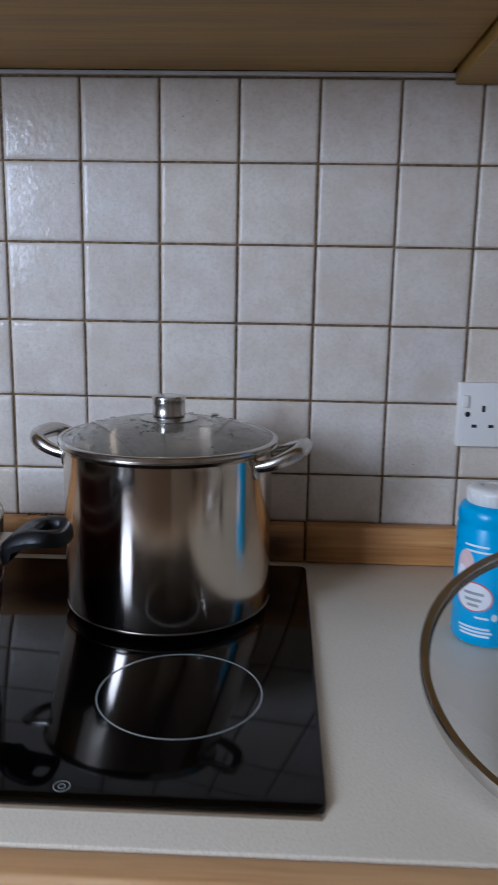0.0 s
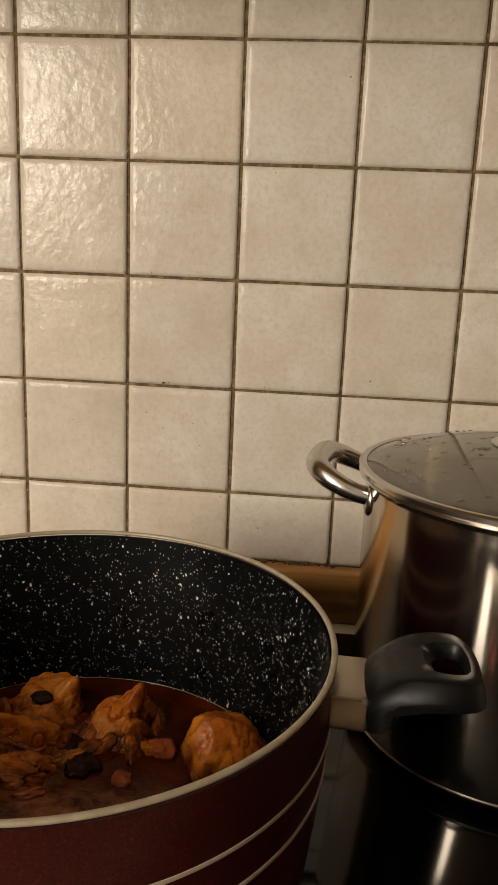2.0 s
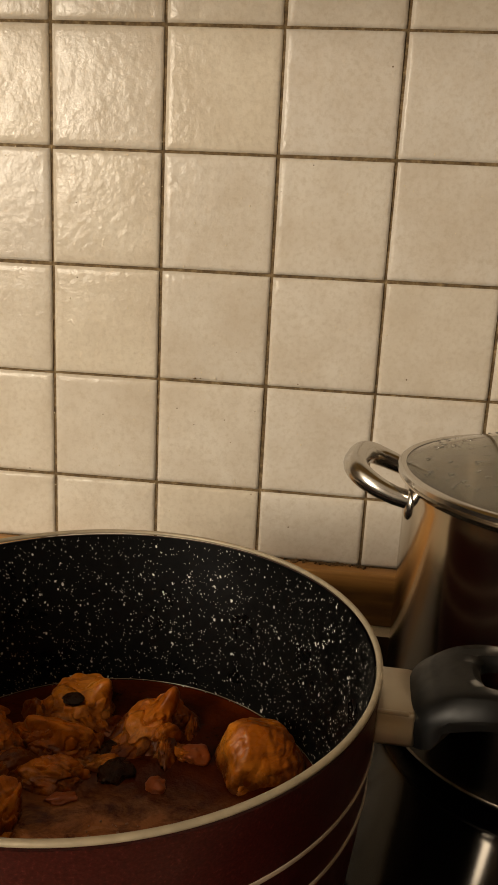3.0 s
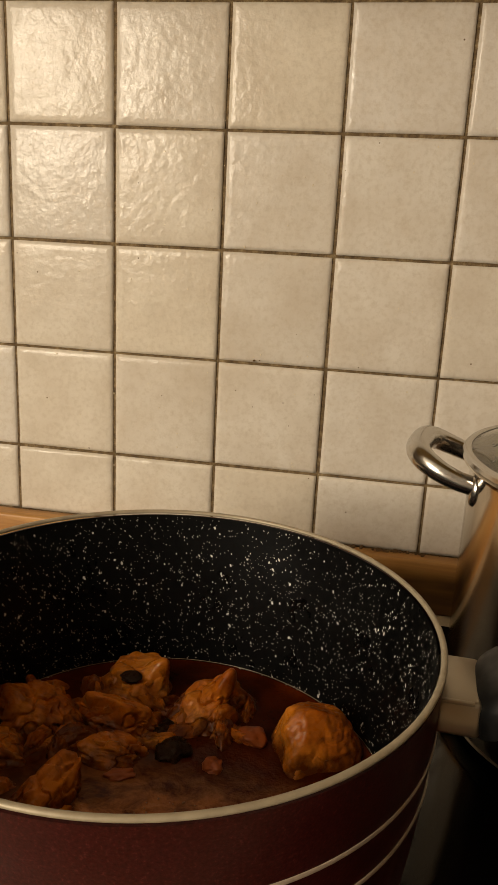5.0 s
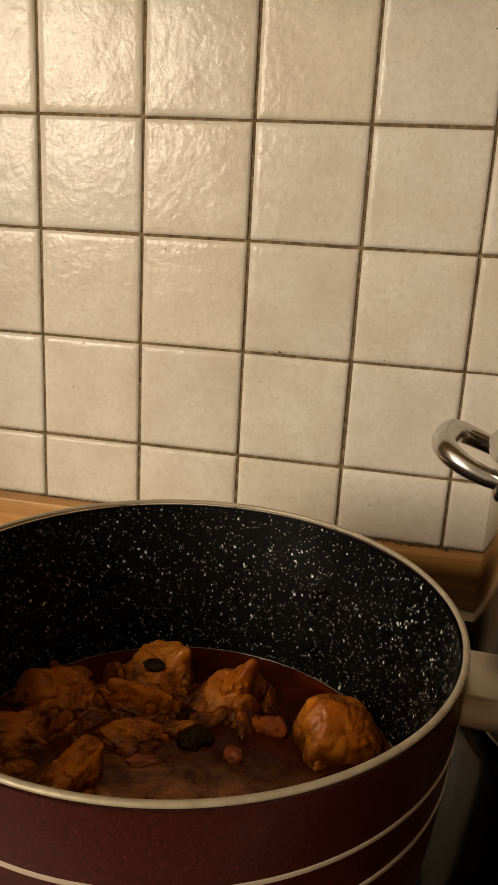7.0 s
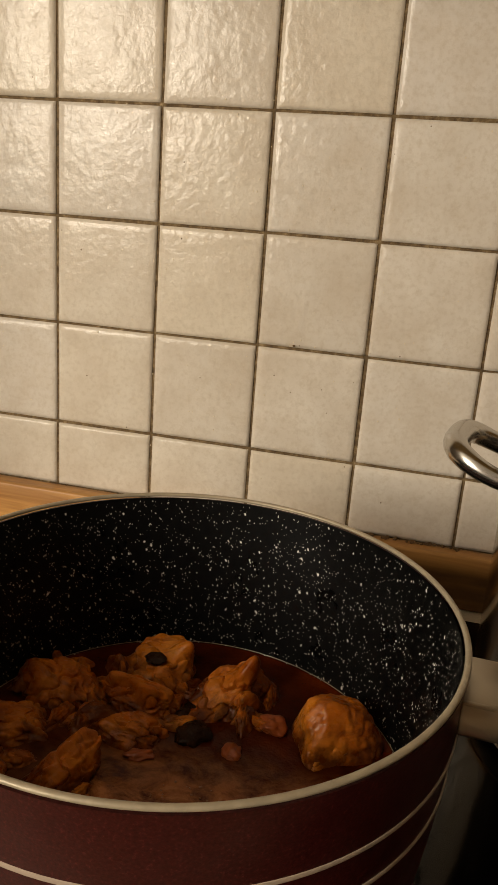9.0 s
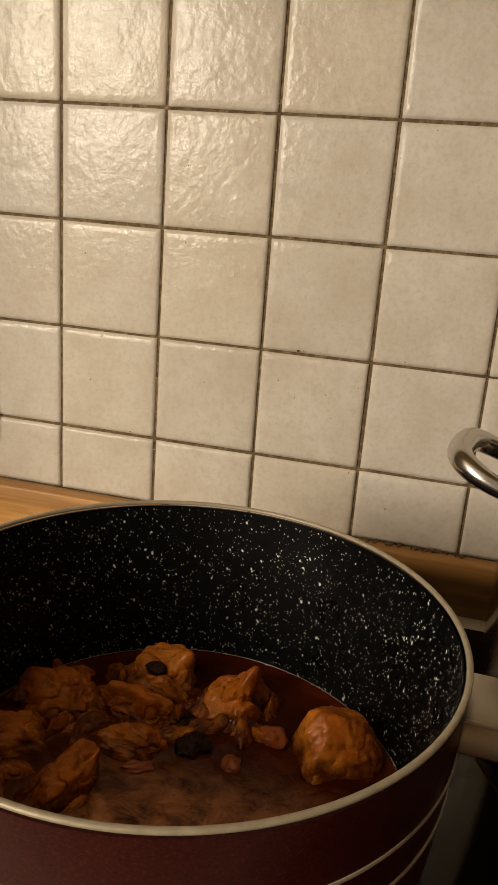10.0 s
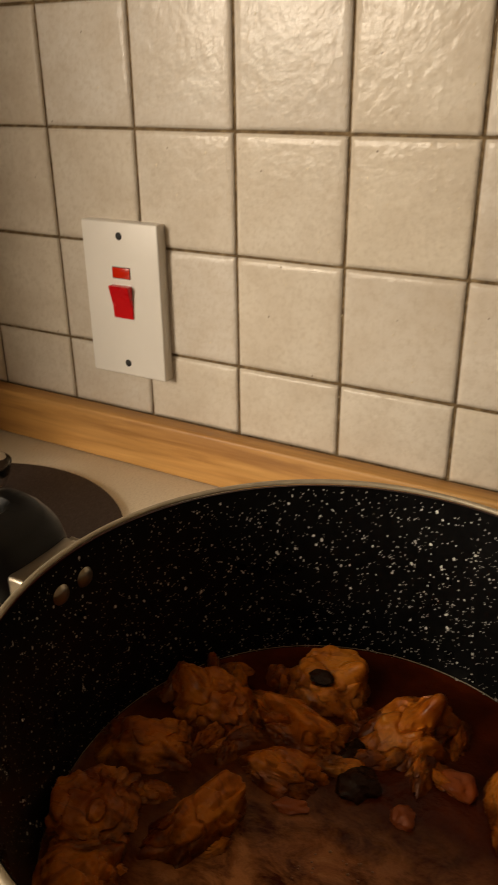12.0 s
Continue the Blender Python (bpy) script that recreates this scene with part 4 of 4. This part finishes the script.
def room_door():
    d = new("door_1")
    d.empty_display_size = 0.05
    d.matrix_world = pose(1.27, ROOM_BACK, 0.0)
    tagged(d, "plain white painted door, shut, in the wall", "door", "", "structure")
    part("door_leaf", box(-0.38, 0.38, 0.003, 0.03, 0.005, 1.99, 0.003), M_PAINTWHITE, d)
    for a, b, z0, z1 in ((-0.45, -0.383, 0, 2.06), (0.383, 0.45, 0, 2.06), (-0.382, 0.382, 1.995, 2.06)):
        part("door_frame", box(a, b, 0.001, 0.04, z0, z1, 0.004), M_PAINTWHITE, d)


room_door()


# ---- tiles, each a piece of the wall ----
PITCH, ROW0, FACE = 0.1, 1.030, 0.0


def tile_mesh(w, h, seed):
    """A pillowed glazed tile, its back 5 mm behind its face."""
    rnd = random.Random(seed)
    bm = bmesh.new()
    n = 6
    xs = [-w / 2, -w / 2 + 0.0004, -w / 2 + 0.0034, -w / 2 + 0.0075, w / 2 - 0.0075, w / 2 - 0.0034, w / 2 - 0.0004, w / 2]
    zs = [-h / 2, -h / 2 + 0.0004, -h / 2 + 0.0034, -h / 2 + 0.0075, h / 2 - 0.0075, h / 2 - 0.0034, h / 2 - 0.0004, h / 2]
    drop = [0.0044, 0.0013, 0.0003, 0.0, 0.0, 0.0003, 0.0013, 0.0044]
    grid = [[bm.verts.new((x + rnd.uniform(-2e-4, 2e-4), max(drop[i], drop[j]), z + rnd.uniform(-2e-4, 2e-4))) for i, x in enumerate(xs)] for j, z in enumerate(zs)]
    for j in range(7):
        for i in range(7):
            bm.faces.new((grid[j][i], grid[j][i + 1], grid[j + 1][i + 1], grid[j + 1][i]))
    me = bpy.data.meshes.new("tile")
    bm.to_mesh(me)
    bm.free()
    me.materials.append(M_TILE)
    me.shade_smooth()
    return me


FULL = [tile_mesh(0.0976, 0.0977, s) for s in range(4)]
LOW = [tile_mesh(0.0976, 0.0655, s) for s in range(2)]
pick = random.Random(5)
for c in range(-6, 15):
    for r in range(-1, 5):
        low = r < 0
        me = pick.choice(LOW if low else FULL)
        t = new("tile", me)
        z = ROW0 - 0.0342 if low else ROW0 + (r + 0.5) * PITCH
        t.matrix_world = pose((c + 0.5) * PITCH + pick.uniform(-3e-4, 3e-4), FACE + pick.uniform(-2e-4, 3e-4), z + pick.uniform(-3e-4, 3e-4),
                              pick.uniform(-0.35, 0.35), pick.uniform(-0.2, 0.2), pick.uniform(-0.35, 0.35))
        t.parent = wall
